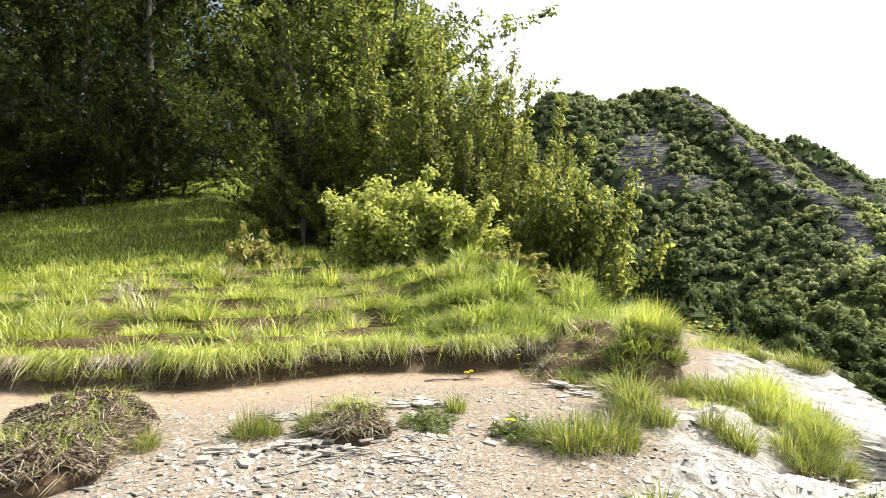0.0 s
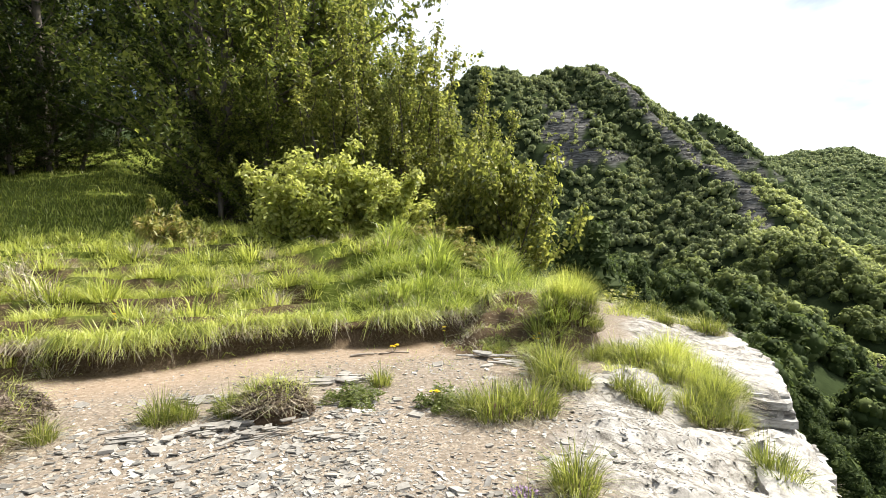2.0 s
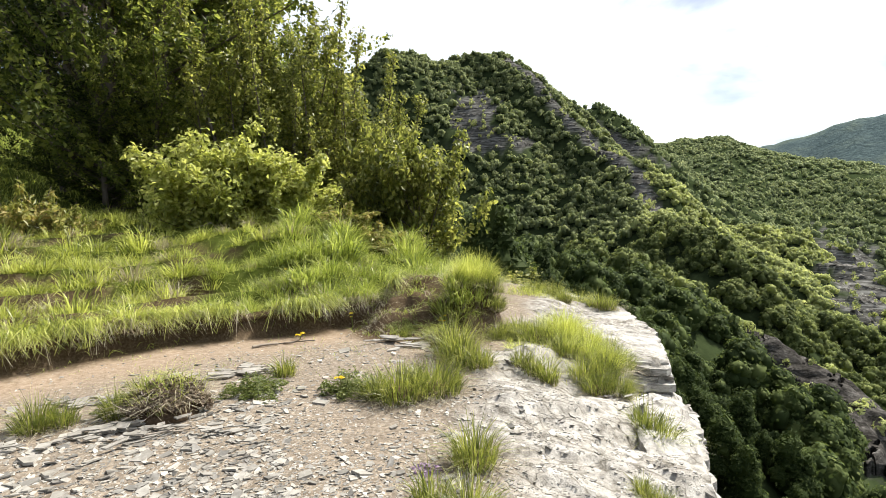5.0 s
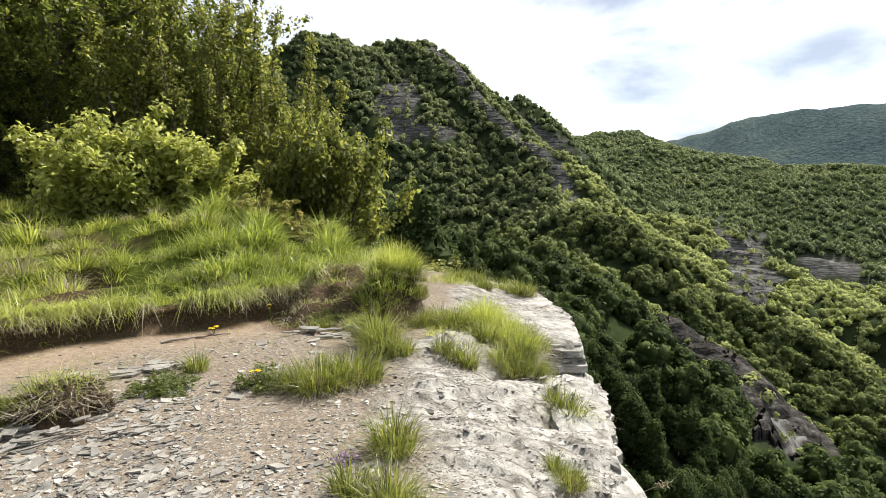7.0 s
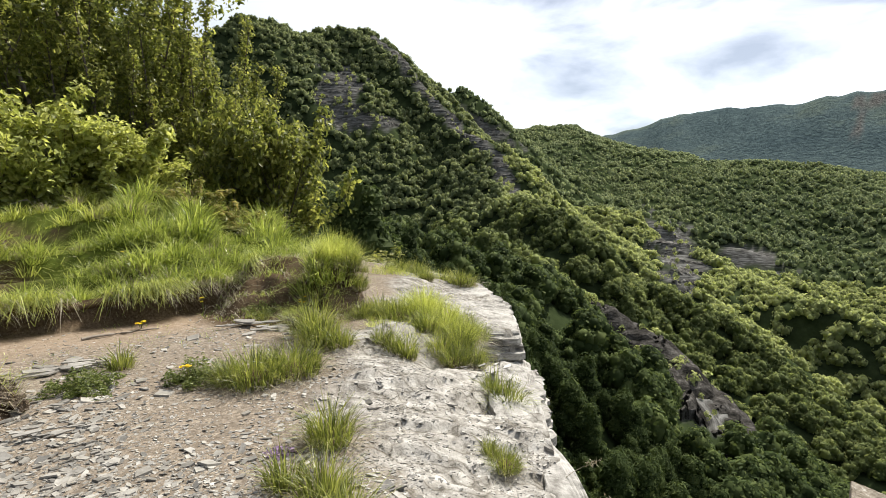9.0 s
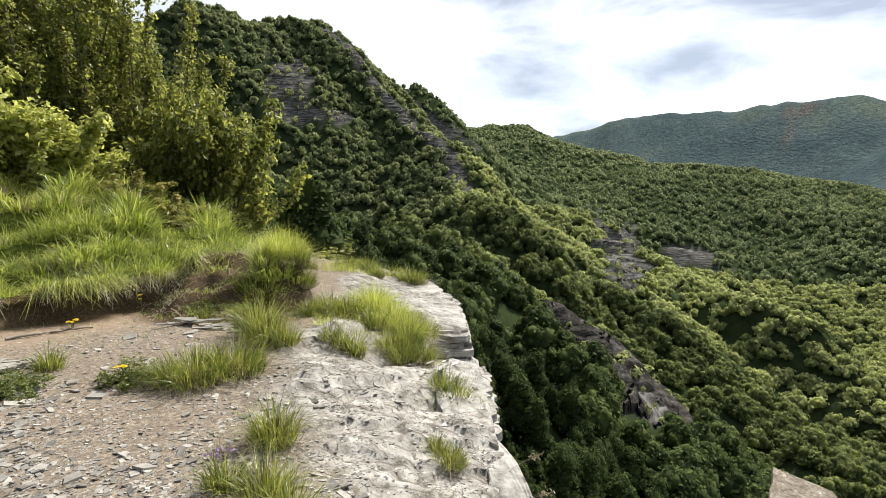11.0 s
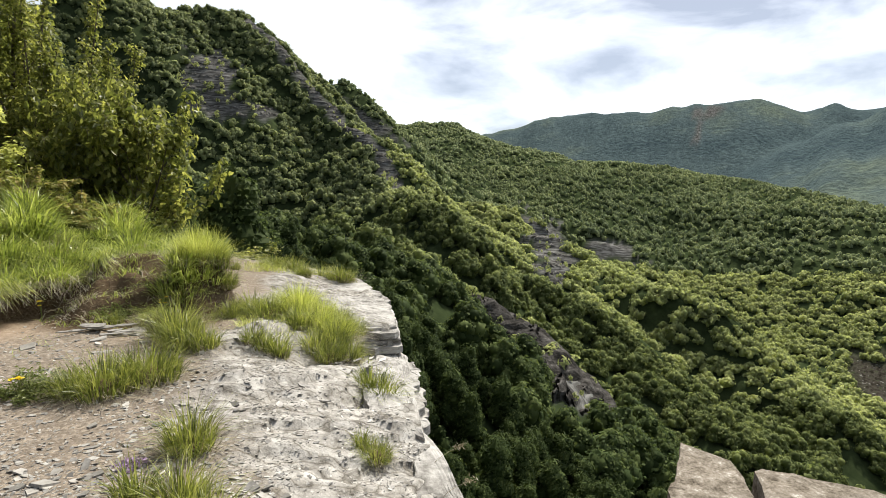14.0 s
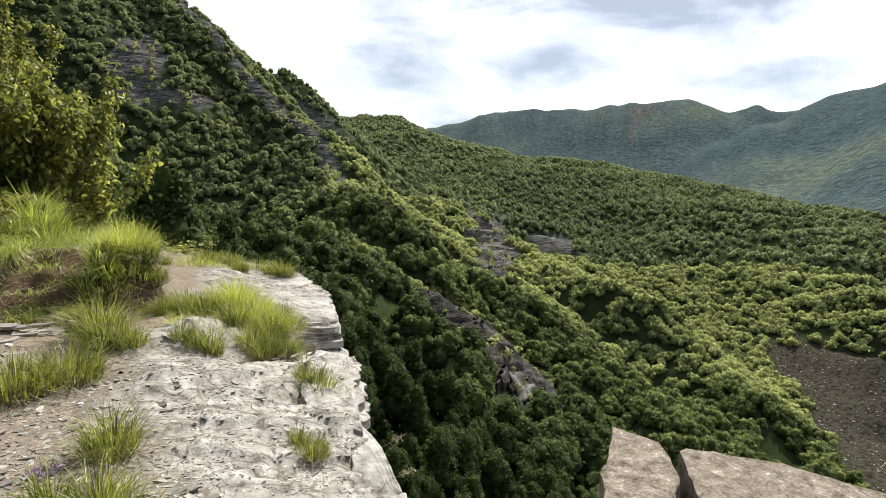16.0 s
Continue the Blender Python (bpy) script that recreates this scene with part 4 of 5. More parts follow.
grow(bushes, [(0, -36.2, 12.3, 0.2, 0.95, 1.0), (1, -32.5, 12.0, 2.0, 1.02, 1.0), (0, -29.3, 11.8, 3.2, 0.86, 0.9), (1, -26.6, 11.8, 4.4, 0.62, 0.8),
              (2, -14.8, 12.3, 1.0, 1.3, 1.0), (2, -12, 12.0, 3.5, 1.05, 0.95), (2, -9.3, 11.8, 5.2, 0.8, 0.9), (2, -7.0, 11.6, 0.6, 0.5, 0.8), (2, -17.5, 12.6, 2.6, 1.4, 1.0)])


def juniper(name, seed, label, width, height):
    rng = np.random.RandomState(seed)
    root = thing(name, label, "bush", "low junipers on the bank")
    stems = [limb(rng, (rng.normal() * 0.1, rng.normal() * 0.1, -0.05), (math.cos(a), math.sin(a), 0.55 + rng.rand() * 0.7), width * (0.5 + 0.5 * rng.rand()), 0.012, 4, 0.4, 0.2) for a in rng.rand(26) * 6.28]
    part("branch", tubes(stems, 4), M_BARK, root)
    c, d = leaves_along(rng, stems, 190, 0.03, 0.055, 0.3)
    v, f = leaf_quads(c, d, 0.042, rng, 2.4)
    v[:, 2] *= height / width
    part("foliage", quick_mesh("foliage", v, f), M_JUNIPER, root)
    return root


junipers = [juniper("juniper_bush", 360, "low sprawling juniper with reddish brown tips on the turf", 0.75, 0.65)]
grow(junipers, [(0, -48.6, 12.6, 0.0, 1.75, 1.3), (0, -46.4, 12.4, 2.2, 1.2, 1.15), (0, -21.8, 10.6, 1.5, 0.85, 1.1), (0, -19.3, 10.3, 3.0, 0.8, 1.1), (0, -17.4, 10.0, 4.2, 0.6, 0.9)])

# ---------------------------------------------------------------- grass


def blades(rng, x, y, z, length, lean_to, lean, width):
    """Curved tapering grass blades, two quads each."""
    n = len(x)
    a = rng.rand(n) * 6.283
    side = np.stack([-np.sin(lean_to), np.cos(lean_to), np.zeros(n)], 1)
    side = side * np.cos(a)[:, None] * 0.8 + np.stack([np.cos(lean_to), np.sin(lean_to), np.zeros(n)], 1) * np.sin(a)[:, None] * 0.6
    side /= np.linalg.norm(side, axis=1, keepdims=True) + 1e-9
    away = np.stack([np.cos(lean_to), np.sin(lean_to), np.zeros(n)], 1)
    root = np.stack([x, y, z], 1)
    rows = []
    for t, w in ((0.0, 1.0), (0.55, 0.75), (1.0, 0.12)):
        bend = lean[:, None] * t * t
        c = root + away * (bend * length[:, None]) + np.array([0, 0, 1.0]) * (length * t)[:, None] * (1 - 0.45 * np.minimum(bend, 1.6))
        rows += [c - side * (width * w)[:, None] * 0.5, c + side * (width * w)[:, None] * 0.5]
    v = np.stack(rows, 1).reshape(-1, 3)
    b = (np.arange(n) * 6)[:, None]
    f = np.concatenate([b + [0, 1, 3, 2], b + [2, 3, 5, 4]])
    return v, f


def tuft_mesh(seed, n, radius, length, lean, width=0.006, upright=0.0):
    rng = np.random.RandomState(seed)
    a, r = rng.rand(n) * 6.283, radius * np.sqrt(rng.rand(n))
    x, y = r * np.cos(a), r * np.sin(a)
    to = a + rng.normal(size=n) * 0.6
    ln = length * (0.45 + 0.65 * rng.rand(n)) * (1.1 - 0.35 * r / radius)
    return quick_mesh("blades", *blades(rng, x, y, -0.02 * np.ones(n), ln, to, lean * (0.15 + rng.rand(n)) * (0.5 + r / radius) * (1 - upright), width * (0.6 + 0.8 * rng.rand(n))))


def clod_mesh(seed, radius, height):
    """A rounded lump of rooted soil."""
    bm = bmesh.new()
    bmesh.ops.create_icosphere(bm, subdivisions=3, radius=1.0)
    rng = random.Random(seed)
    o = Vector((rng.random() * 50, rng.random() * 50, 0))
    for v in bm.verts:
        k = 1 + 0.2 * noise.noise(v.co * 1.7 + o) + 0.12 * noise.noise(v.co * 6 + o)
        v.co = Vector((v.co.x * radius * k, v.co.y * radius * k, v.co.z * height * k))
    for f in bm.faces:
        f.smooth = True
    return bm


def grass_tuft(seed, label, n=380, radius=0.15, length=0.50, lean=0.75, dry=110, clod=0.08, upright=0.0, width=0.008, mat=M_TUFT):
    root = thing("grass_tuft", label, "grass tuft", "grass tufts beside the path")
    part("clod", clod_mesh(seed, radius * 0.68, clod * 0.8), M_SOIL, root, "dark clod of soil and roots")
    part("blade", tuft_mesh(seed, n, radius, length, lean, width, upright), mat, root)
    part("dead_blade", tuft_mesh(seed + 1, dry * 2, radius * 1.15, length * 0.6, lean * 2.2, 0.006), M_DRY, root, "pale dead grass blades")
    return root


tufts = [grass_tuft(400, "spiky green grass tuft with dead straw at its foot"),
         grass_tuft(410, "low dense cushion of green grass", 560, 0.22, 0.38, 0.7, 140, 0.12),
         grass_tuft(420, "tall bushy clump of yellow-green grass", 1000, 0.26, 0.80, 0.65, 160, 0.14, 0.2, 0.008, M_GRASS),
         grass_tuft(430, "small thin tuft of green grass", 180, 0.09, 0.34, 0.6, 50, 0.05),
         grass_tuft(440, "long windswept clump of yellow-green grass on the rock", 900, 0.22, 0.62, 0.85, 150, 0.06, 0.1, 0.007, M_GRASS)]
tuft_rows = [
    (0, -0.47, 2.84, 0.3, 0.7), (0, -0.42, 2.28, 1.9, 0.62), (3, -0.62, 2.4, 0.5, 0.8), (0, -0.28, 2.05, 4.0, 0.6), (1, -1.18, 3.82, 0.2, 0.95), (1, -0.95, 3.98, 1.4, 0.95), (0, -1.36, 3.78, 2.2, 0.55),
    (0, -0.85, 4.75, 0.1, 0.95), (0, -0.98, 5.05, 2.7, 1.05), (3, -0.66, 4.6, 1.0, 1.0), (2, -1.02, 6.5, 0.6, 0.62), (2, -0.92, 6.75, 2.3, 0.66), (2, -1.1, 6.8, 4.0, 0.66), (3, -0.8, 6.5, 1.1, 1.3), (0, -0.62, 6.0, 1.8, 0.6),
    (0, -2.85, 3.22, 1.1, 0.75), (3, -3.05, 3.15, 0.4, 0.9), (3, -2.3, 4.15, 2.0, 0.85), (0, -3.42, 2.86, 3.0, 0.66), (3, -3.3, 2.95, 3.0, 0.8),
    (0, -3.95, 2.0, 3.3, 0.75), (3, -4.3, 2.05, 1.3, 1.3), (0, -3.85, 2.3, 5.0, 0.5),
    (4, 0.1, 6.05, 0.8, 0.78), (4, 0.3, 5.6, 1.7, 0.68), (4, 0.02, 6.5, 2.9, 0.74), (0, 0.42, 5.15, 4.1, 0.8), (4, 0.5, 5.4, 5.2, 0.56), (0, 0.25, 5.0, 0.3, 0.75), (4, 0.38, 6.1, 1.2, 0.6), (0, 0.55, 4.85, 2.2, 0.6), (1, 0.36, 4.8, 1.2, 0.6), (3, 0.1, 5.5, 0.2, 1.1), (3, 0.6, 6.2, 1.2, 1.0), (1, -0.2, 5.95, 2.0, 1.0), (1, -0.4, 6.2, 3.7, 0.9), (0, 0.2, 6.9, 0.1, 0.9), (1, 0.62, 5.75, 2.8, 0.8),
    (3, -0.2, 4.72, 0.9, 0.9), (3, -0.08, 4.62, 2.4, 0.9), (3, -0.32, 4.8, 3.9, 0.8), (0, 0.72, 4.05, 1.3, 0.72), (3, 0.66, 4.2, 0.2, 1.0), (1, 0.52, 2.95, 2.6, 0.42), (3, 0.45, 3.05, 5.5, 0.5),
    (0, 0.05, 10.4, 0.4, 0.9), (0, 0.5, 10.2, 2.0, 0.9), (1, 0.85, 9.8, 3.6, 1.1), (0, 0.2, 9.6, 5.1, 0.7), (1, -0.35, 10.6, 1.0, 1.0), (3, -1.0, 9.9, 1.0, 1.0),
    (0, -1.32, 5.72, 0.4, 0.5), (1, -0.75, 6.05, 1.4, 0.5), (0, -0.72, 6.5, 3.4, 0.7), (0, -1.45, 7.4, 0.9, 0.8),
    (3, -1.65, 5.75, 0.0, 0.6)]
used = set()
for k, x, y, turn, size in tuft_rows:
    ob = copy_thing(tufts[k], Matrix.Identity(4)) if k in used else tufts[k]
    used.add(k)
    set_at(ob, x, y, turn, size, 0.015)


def herb(name, seed, label, radius, height, n, mat):
    rng = np.random.RandomState(seed)
    root = thing(name, label, "plant", "low herbs beside the path")
    n = n * 2
    a = rng.rand(n) * 6.283
    r = radius * np.sqrt(rng.rand(n)) * (0.75 + 0.25 * np.sin(3 * a + seed) + 0.2 * np.sin(7 * a))
    c = np.stack([r * np.cos(a), r * np.sin(a), height * (0.55 + 0.45 * np.sin(9 * r / radius + 4 * a)) * rng.rand(n) * (1.05 - (r / radius) ** 2)], 1)
    d = rng.normal(size=(n, 3)) * 0.5 + [0, 0, 1]
    v, f = leaf_quads(c, d / np.linalg.norm(d, axis=1, keepdims=True), 0.013, rng, 1.9)
    part("foliage", quick_mesh("foliage", v, f), mat, root)
    stems = [[(0, 0, -0.02, 0.004), (*(c[i] * 0.6), 0.003), (*c[i], 0.002)] for i in range(30)]
    part("stem", tubes(stems, 3), M_HERB, root)
    return root


set_at(herb("creeping_herb", 500, "low mat of small green leaves on the stony path", 0.3, 0.16, 1500, M_HERB), -2.32, 3.72)
set_at(herb("creeping_herb", 501, "low green herb growing against a grass cushion", 0.26, 0.2, 1300, M_HERB), -1.6, 3.86)
set_at(herb("creeping_herb", 502, "low green mat on the dirt step", 0.3, 0.14, 1100, M_HERB), -1.75, 5.95)
set_at(herb("wild_thyme", 503, "small patch of purple thyme on the gravel", 0.09, 0.04, 120, M_THYME), -0.72, 2.72)
set_at(herb("creeping_herb", 504, "grey-green cushion plant beside a grass clod", 0.2, 0.12, 800, M_HERB), -3.15, 3.3)


def flower(name, seed, label, height, heads, spread):
    rng = np.random.RandomState(seed)
    root = thing(name, label, "flower", "yellow flowers along the path")
    for i in range(heads):
        tip = (rng.normal() * spread, rng.normal() * spread, height * (0.8 + 0.3 * rng.rand()))
        part("stem", tubes([[(0, 0, -0.02, 0.003), (tip[0] * 0.4, tip[1] * 0.4, tip[2] * 0.6, 0.0025), (*tip, 0.002)]], 4), M_HERB, root)
        n = 16
        a = np.arange(n) * 2.4
        c = np.array(tip) + np.stack([np.cos(a), np.sin(a), 0.25 * rng.rand(n)], 1) * (0.014 * np.sqrt(np.arange(n) / n + 0.1))[:, None]
        d = np.stack([0.5 * np.cos(a), 0.5 * np.sin(a), np.ones(n)], 1)
        v, f = leaf_quads(c, d / np.linalg.norm(d, axis=1, keepdims=True), 0.017, rng, 1.5)
        part("flower_head", quick_mesh("flower_head", v, f), M_PETAL, root)
    return root


fl = "yellow flower cluster on short green stems"
for i, (x, y, h, heads, sp) in enumerate([(-1.28, 6.0, 0.22, 4, 0.02), (-2.78, 5.42, 0.07, 6, 0.025), (-1.62, 3.74, 0.17, 3, 0.015), (0.75, 3.84, 0.03, 3, 0.012), (-5.6, 4.2, 0.3, 2, 0.015), (-2.42, 6.1, 0.2, 3, 0.03), (-3.6, 6.9, 0.22, 3, 0.03)]):
    set_at(flower("yellow_flower", 520 + i, fl, h, heads, sp), x, y)


def turf(name, n, r0, r1, az0, az1, seed, label, length, width, gap):
    rng = np.random.RandomState(seed)
    r = r0 * (r1 / r0) ** rng.rand(n)
    a = np.radians(az0 + (az1 - az0) * rng.rand(n))
    x, y = r * np.sin(a), r * np.cos(a)
    s, out = up_bank(x, y), beyond_rim(x, y)
    tuftiness = value_noise(x, y, 0.42, 60, 3)
    patchy = value_noise(x, y, 0.9, 61, 3)
    keep = (s > 0.0) & (out < 0.3) & (patchy + 0.35 * tuftiness + 0.25 * rng.rand(n) > gap - 0.25 * smooth(0.5, 0.0, s)) & (worn_steps(x, y) < 0.25)
    x, y, s, tuftiness = x[keep], y[keep], s[keep], tuftiness[keep]
    k = len(x)
    ln = length * (0.45 + 0.7 * rng.rand(k)) * (1 + 0.9 * tuftiness) * (1 + 0.25 * smooth(0.5, 0.1, s))
    to = rng.normal(size=k) * 1.1 - 0.75 + 2.5 * value_noise(x, y, 0.6, 62, 2)
    me = quick_mesh(name, *blades(rng, x, y, land(x, y) - 0.015, ln, to, 0.25 + 0.9 * rng.rand(k) + 0.5 * smooth(0.3, 0, s), width * (0.6 + 0.8 * rng.rand(k))))
    me.materials.append(M_GRASS)
    return tagged(new(name, me), label, "grass", kind="stuff")


def clumps(name, n, r0, r1, az0, az1, seed, label, size, mat, where):
    """Grass in clumps that stand shoulder to shoulder, with bare risers left between."""
    rng = np.random.RandomState(seed)
    kinds = []
    for k in range(6):
        me = tuft_mesh(seed + k, 88, 0.11, 0.35, 1.25, 0.0098)
        v = np.zeros(len(me.vertices) * 3, np.float32)
        me.vertices.foreach_get("co", v)
        f = np.zeros(len(me.loops), np.int32)
        me.loops.foreach_get("vertex_index", f)
        kinds.append((v.reshape(-1, 3).astype(float), f.reshape(-1, 4)))
        bpy.data.meshes.remove(me)
    r = r0 * (r1 / r0) ** rng.rand(n)
    a = np.radians(az0 + (az1 - az0) * rng.rand(n))
    x, y = r * np.sin(a), r * np.cos(a)
    s, out = up_bank(x, y), beyond_rim(x, y)
    tread = terrace(x, y, s)
    riser = smooth(0.68, 0.78, tread) * smooth(0.1, 0.35, value_noise(x, y, 1.1, 43, 2)) * (s < 6) * (s > 0.4)
    patchy = value_noise(x, y, 0.9, 61, 3)
    keep = (s > 0.03) & (out < 0.4) & (riser < 0.5) & (patchy + 0.3 * rng.rand(n) > -0.16) & where(x, y) & (worn_steps(x, y) < 0.4)
    x, y, s, tread, r = x[keep], y[keep], s[keep], tread[keep], r[keep]
    k = len(x)
    big = size * (0.55 + 0.55 * rng.rand(k)) * (1 + 0.8 * value_noise(x, y, 0.8, 64, 2)) * (1 + 0.35 * smooth(0.5, 0.1, tread) * (s > 0.4) + 0.15 * smooth(0.5, 0.1, s))
    return tagged(joined(name, kinds, x, y, land(x, y) - 0.01, big, rng.rand(k) * 6.28, rng.randint(6, size=k), mat), label, "grass", kind="stuff")


hummock = lambda x, y: (x + 0.35 * y + 0.8 * value_noise(x, y, 1.2, 66, 2) > -2.2) & (y > 5.5)
clumps("bank_grass", 1700, 4.2, 15, -72, -7, 70, "long tufted yellow-green grass on the terraced bank", 1.0, M_GRASS, lambda x, y: ~hummock(x, y))
clumps("hummock_grass", 1150, 6, 14, -50, -7, 76, "long deep green grass on the rounded hummock", 1.1, M_GRASS_DEEP, hummock)
clumps("dry_grass", 420, 4.2, 14, -72, -7, 78, "pale dead grass standing among the green tufts", 0.8, M_DRY, lambda x, y: x < 9)
turf("short_grass", 17000, 4.2, 15, -72, -7, 72, "short grass between the tufts of the bank", 0.13, 0.009, -0.1)
turf("meadow_grass", 42000, 12, 58, -80, -15, 71, "soft green meadow grass sloping up to the wood", 0.26, 0.024, -0.6)


def bank_edge(step):
    """Places along the ragged front edge of the turf, with the way out of the bank at each."""
    pts, outs = [], []
    for (ax, ay), (bx, by) in zip(BANK[1:10], BANK[2:11]):
        ln = math.hypot(bx - ax, by - ay)
        t = np.arange(0, ln, step) / ln
        pts.append(np.stack([ax + (bx - ax) * t, ay + (by - ay) * t], 1))
        outs.append(np.repeat([[(by - ay) / ln, -(bx - ax) / ln]], len(t), 0))
    p, o = np.concatenate(pts), np.concatenate(outs)
    k = max(3, int(0.25 / step))
    for c in range(2):
        o[:, c] = np.convolve(np.pad(o[:, c], k, mode="edge"), np.ones(2 * k + 1) / (2 * k + 1), "valid")
    o /= np.linalg.norm(o, axis=1, keepdims=True)
    best, score = np.zeros(len(p)), np.full(len(p), 9.0)
    for d in np.linspace(-0.4, 0.4, 41):
        x, y = p[:, 0] + o[:, 0] * d, p[:, 1] + o[:, 1] * d
        s = np.abs(up_bank(x, y) + 0.2 * value_noise(x, y, 0.75, 2, 3) - 0.1)
        best, score = np.where(s < score, d, best), np.minimum(s, score)
    best = np.convolve(np.pad(best, 3, mode="edge"), np.ones(7) / 7, "valid")
    return p + o * best[:, None], o


def turf_lip():
    """The sod's overhanging edge, ragged and undercut."""
    p, o = bank_edge(0.025)
    n = len(p)
    back = p - o * 0.18
    top = land(back[:, 0], back[:, 1])
    along = np.arange(n) * 0.025
    jut = 0.05 + 0.05 * value_noise(along, along * 0, 0.35, 77, 3) + 0.025 * value_noise(along, along * 0, 0.07, 78, 2)
    thick = 0.085 + 0.03 * value_noise(along, along * 0, 0.3, 79, 3)
    rows = []
    for out, dz in ((-0.3, 0.0), (-0.1, 0.006), (0.6, -0.005), (1.0, -0.03), (0.95, -0.6), (0.3, -0.95), (-1.2, -1.15)):
        off = np.where(out > 0, out * jut, out * 0.15)
        z = top + np.where(dz > -0.04, dz, dz * thick) + 0.012 * value_noise(along, along * 0 + out * 3, 0.06, 80, 2)
        rows.append(np.stack([p[:, 0] + o[:, 0] * off, p[:, 1] + o[:, 1] * off, z], 1))
    v = np.stack(rows, 1).reshape(-1, 3)
    k = len(rows)
    i, j = np.meshgrid(np.arange(n - 1), np.arange(k - 1), indexing="ij")
    a = (i * k + j).ravel()
    me = quick_mesh("turf_lip", v, np.stack([a, a + k, a + k + 1, a + 1], 1), True)
    me.materials.append(M_SOIL)
    tagged(new("turf_lip", me), "dark overhanging edge of the sod above the path", "turf edge", kind="stuff")
    return p, o, top


def hanging(name, seed, n, length, droop, mat, label, width):
    """Blades rooted on the sod's edge that bend out and hang down."""
    rng = np.random.RandomState(seed)
    p, o = bank_edge(0.025)
    back = p - o * 0.18
    top = land(back[:, 0], back[:, 1])
    i = rng.randint(len(p), size=n)
    gap = 1.6 * value_noise(i * 0.025, i * 0.0, 0.25, seed, 3) + 0.5 * rng.rand(n)
    i = i[gap > 0.15]
    k = len(i)
    off = 0.06 - 0.14 * rng.rand(k)
    x, y = p[i, 0] + o[i, 0] * off, p[i, 1] + o[i, 1] * off
    ln = length * (0.5 + 0.8 * rng.rand(k))
    to = np.arctan2(o[i, 1], o[i, 0]) + rng.normal(size=k) * 0.55
    v, f = blades(rng, x, y, top[i], ln, to, 0.5 + 0.7 * rng.rand(k), width * (0.6 + 0.8 * rng.rand(k)))
    v = v.reshape(k, 6, 3)
    v[:, :, 2] -= (ln * droop * (0.6 + 0.7 * rng.rand(k)))[:, None] * np.array([0, 0, 0.25, 0.25, 1, 1])
    me = quick_mesh(name, v.reshape(-1, 3), f)
    me.materials.append(mat)
    return tagged(new(name, me), label, "grass", kind="stuff")


def patch_blades(name, n, cx, cy, rx, ry, seed, length, lean, width, mat, label, share, category="grass"):
    """Short blades in irregular patches round one place."""
    rng = np.random.RandomState(seed)
    a, r = rng.rand(n) * 6.283, np.sqrt(rng.rand(n))
    x, y = cx + rx * r * np.cos(a), cy + ry * r * np.sin(a)
    keep = value_noise(x, y, 0.22, seed, 3) + 0.25 * rng.normal(size=n) > share
    x, y = x[keep], y[keep]
    k = len(x)
    me = quick_mesh(name, *blades(rng, x, y, land(x, y) - 0.01, length * (0.4 + 0.8 * rng.rand(k)), rng.rand(k) * 6.283, lean * (0.4 + rng.rand(k)), width * (0.6 + 0.8 * rng.rand(k))))
    me.materials.append(mat)
    return tagged(new(name, me), label, category, kind="stuff")


turf_lip()
patch_blades("step_grass", 5000, -1.6, 6.5, 0.95, 0.95, 91, 0.13, 1.0, 0.008, M_GRASS_DEEP, "short green grass on the worn dirt steps", 0.36)
patch_blades("step_straw", 3200, -1.5, 6.4, 1.0, 0.9, 92, 0.14, 1.9, 0.0075, M_DRY, "dead straw and roots on the worn dirt steps", 0.25)
patch_blades("knoll_straw", 1300, -0.98, 6.45, 0.4, 0.5, 93, 0.2, 2.2, 0.007, M_HEATH, "dark roots hanging from the clod of the grass clump", -0.1)
patch_blades("path_grass", 5000, -3.3, 4.6, 2.6, 1.0, 94, 0.06, 1.2, 0.004, M_GRASS_DEEP, "sparse short grass along the foot of the bank", 0.42)
patch_blades("rock_grass", 6500, 0.2, 5.9, 0.75, 1.3, 95, 0.13, 1.4, 0.005, M_GRASS, "short grass creeping over the rock between the clumps", 0.12)
patch_blades("rim_grass", 3500, 0.2, 10.2, 1.2, 0.7, 96, 0.2, 0.9, 0.006, M_GRASS, "thin grass on the far end of the rock ledge", 0.1)
hanging("straw", 75, 3400, 0.25, 1.0, M_DRY, "pale dead straw hanging over the bank's bare edge", 0.0095)
hanging("edge_grass", 74, 8500, 0.34, 0.65, M_GRASS, "green grass bending over the edge of the sod", 0.0095)

# ---------------------------------------------------------------- stones and rock


def flake(seed, thick=0.07):
    """A thin angular plate of shale, about one metre across before scaling."""
    rng = np.random.RandomState(seed)
    n = 4 + seed % 2
    a = (np.arange(n) + 0.7 * rng.rand(n)) / n * 6.283
    r = 0.5 * (0.6 + 0.55 * rng.rand(n))
    x, y = r * np.cos(a), r * np.sin(a) * (0.5 + 0.35 * rng.rand())
    lo = np.stack([x, y, -0.5 * thick * np.ones(n)], 1)
    hi = np.stack([x * 0.95, y * 0.95, thick * (0.3 + 0.5 * rng.rand(n))], 1)
    v = np.concatenate([lo, hi, [[0, 0, thick * 0.5]]])
    f = []
    for i in range(n):
        j = (i + 1) % n
        f += [(i, j, n + j), (i, n + j, n + i), (n + i, n + j, 2 * n)]
    return v, np.array(f)


flakes = [flake(s) for s in range(8)]


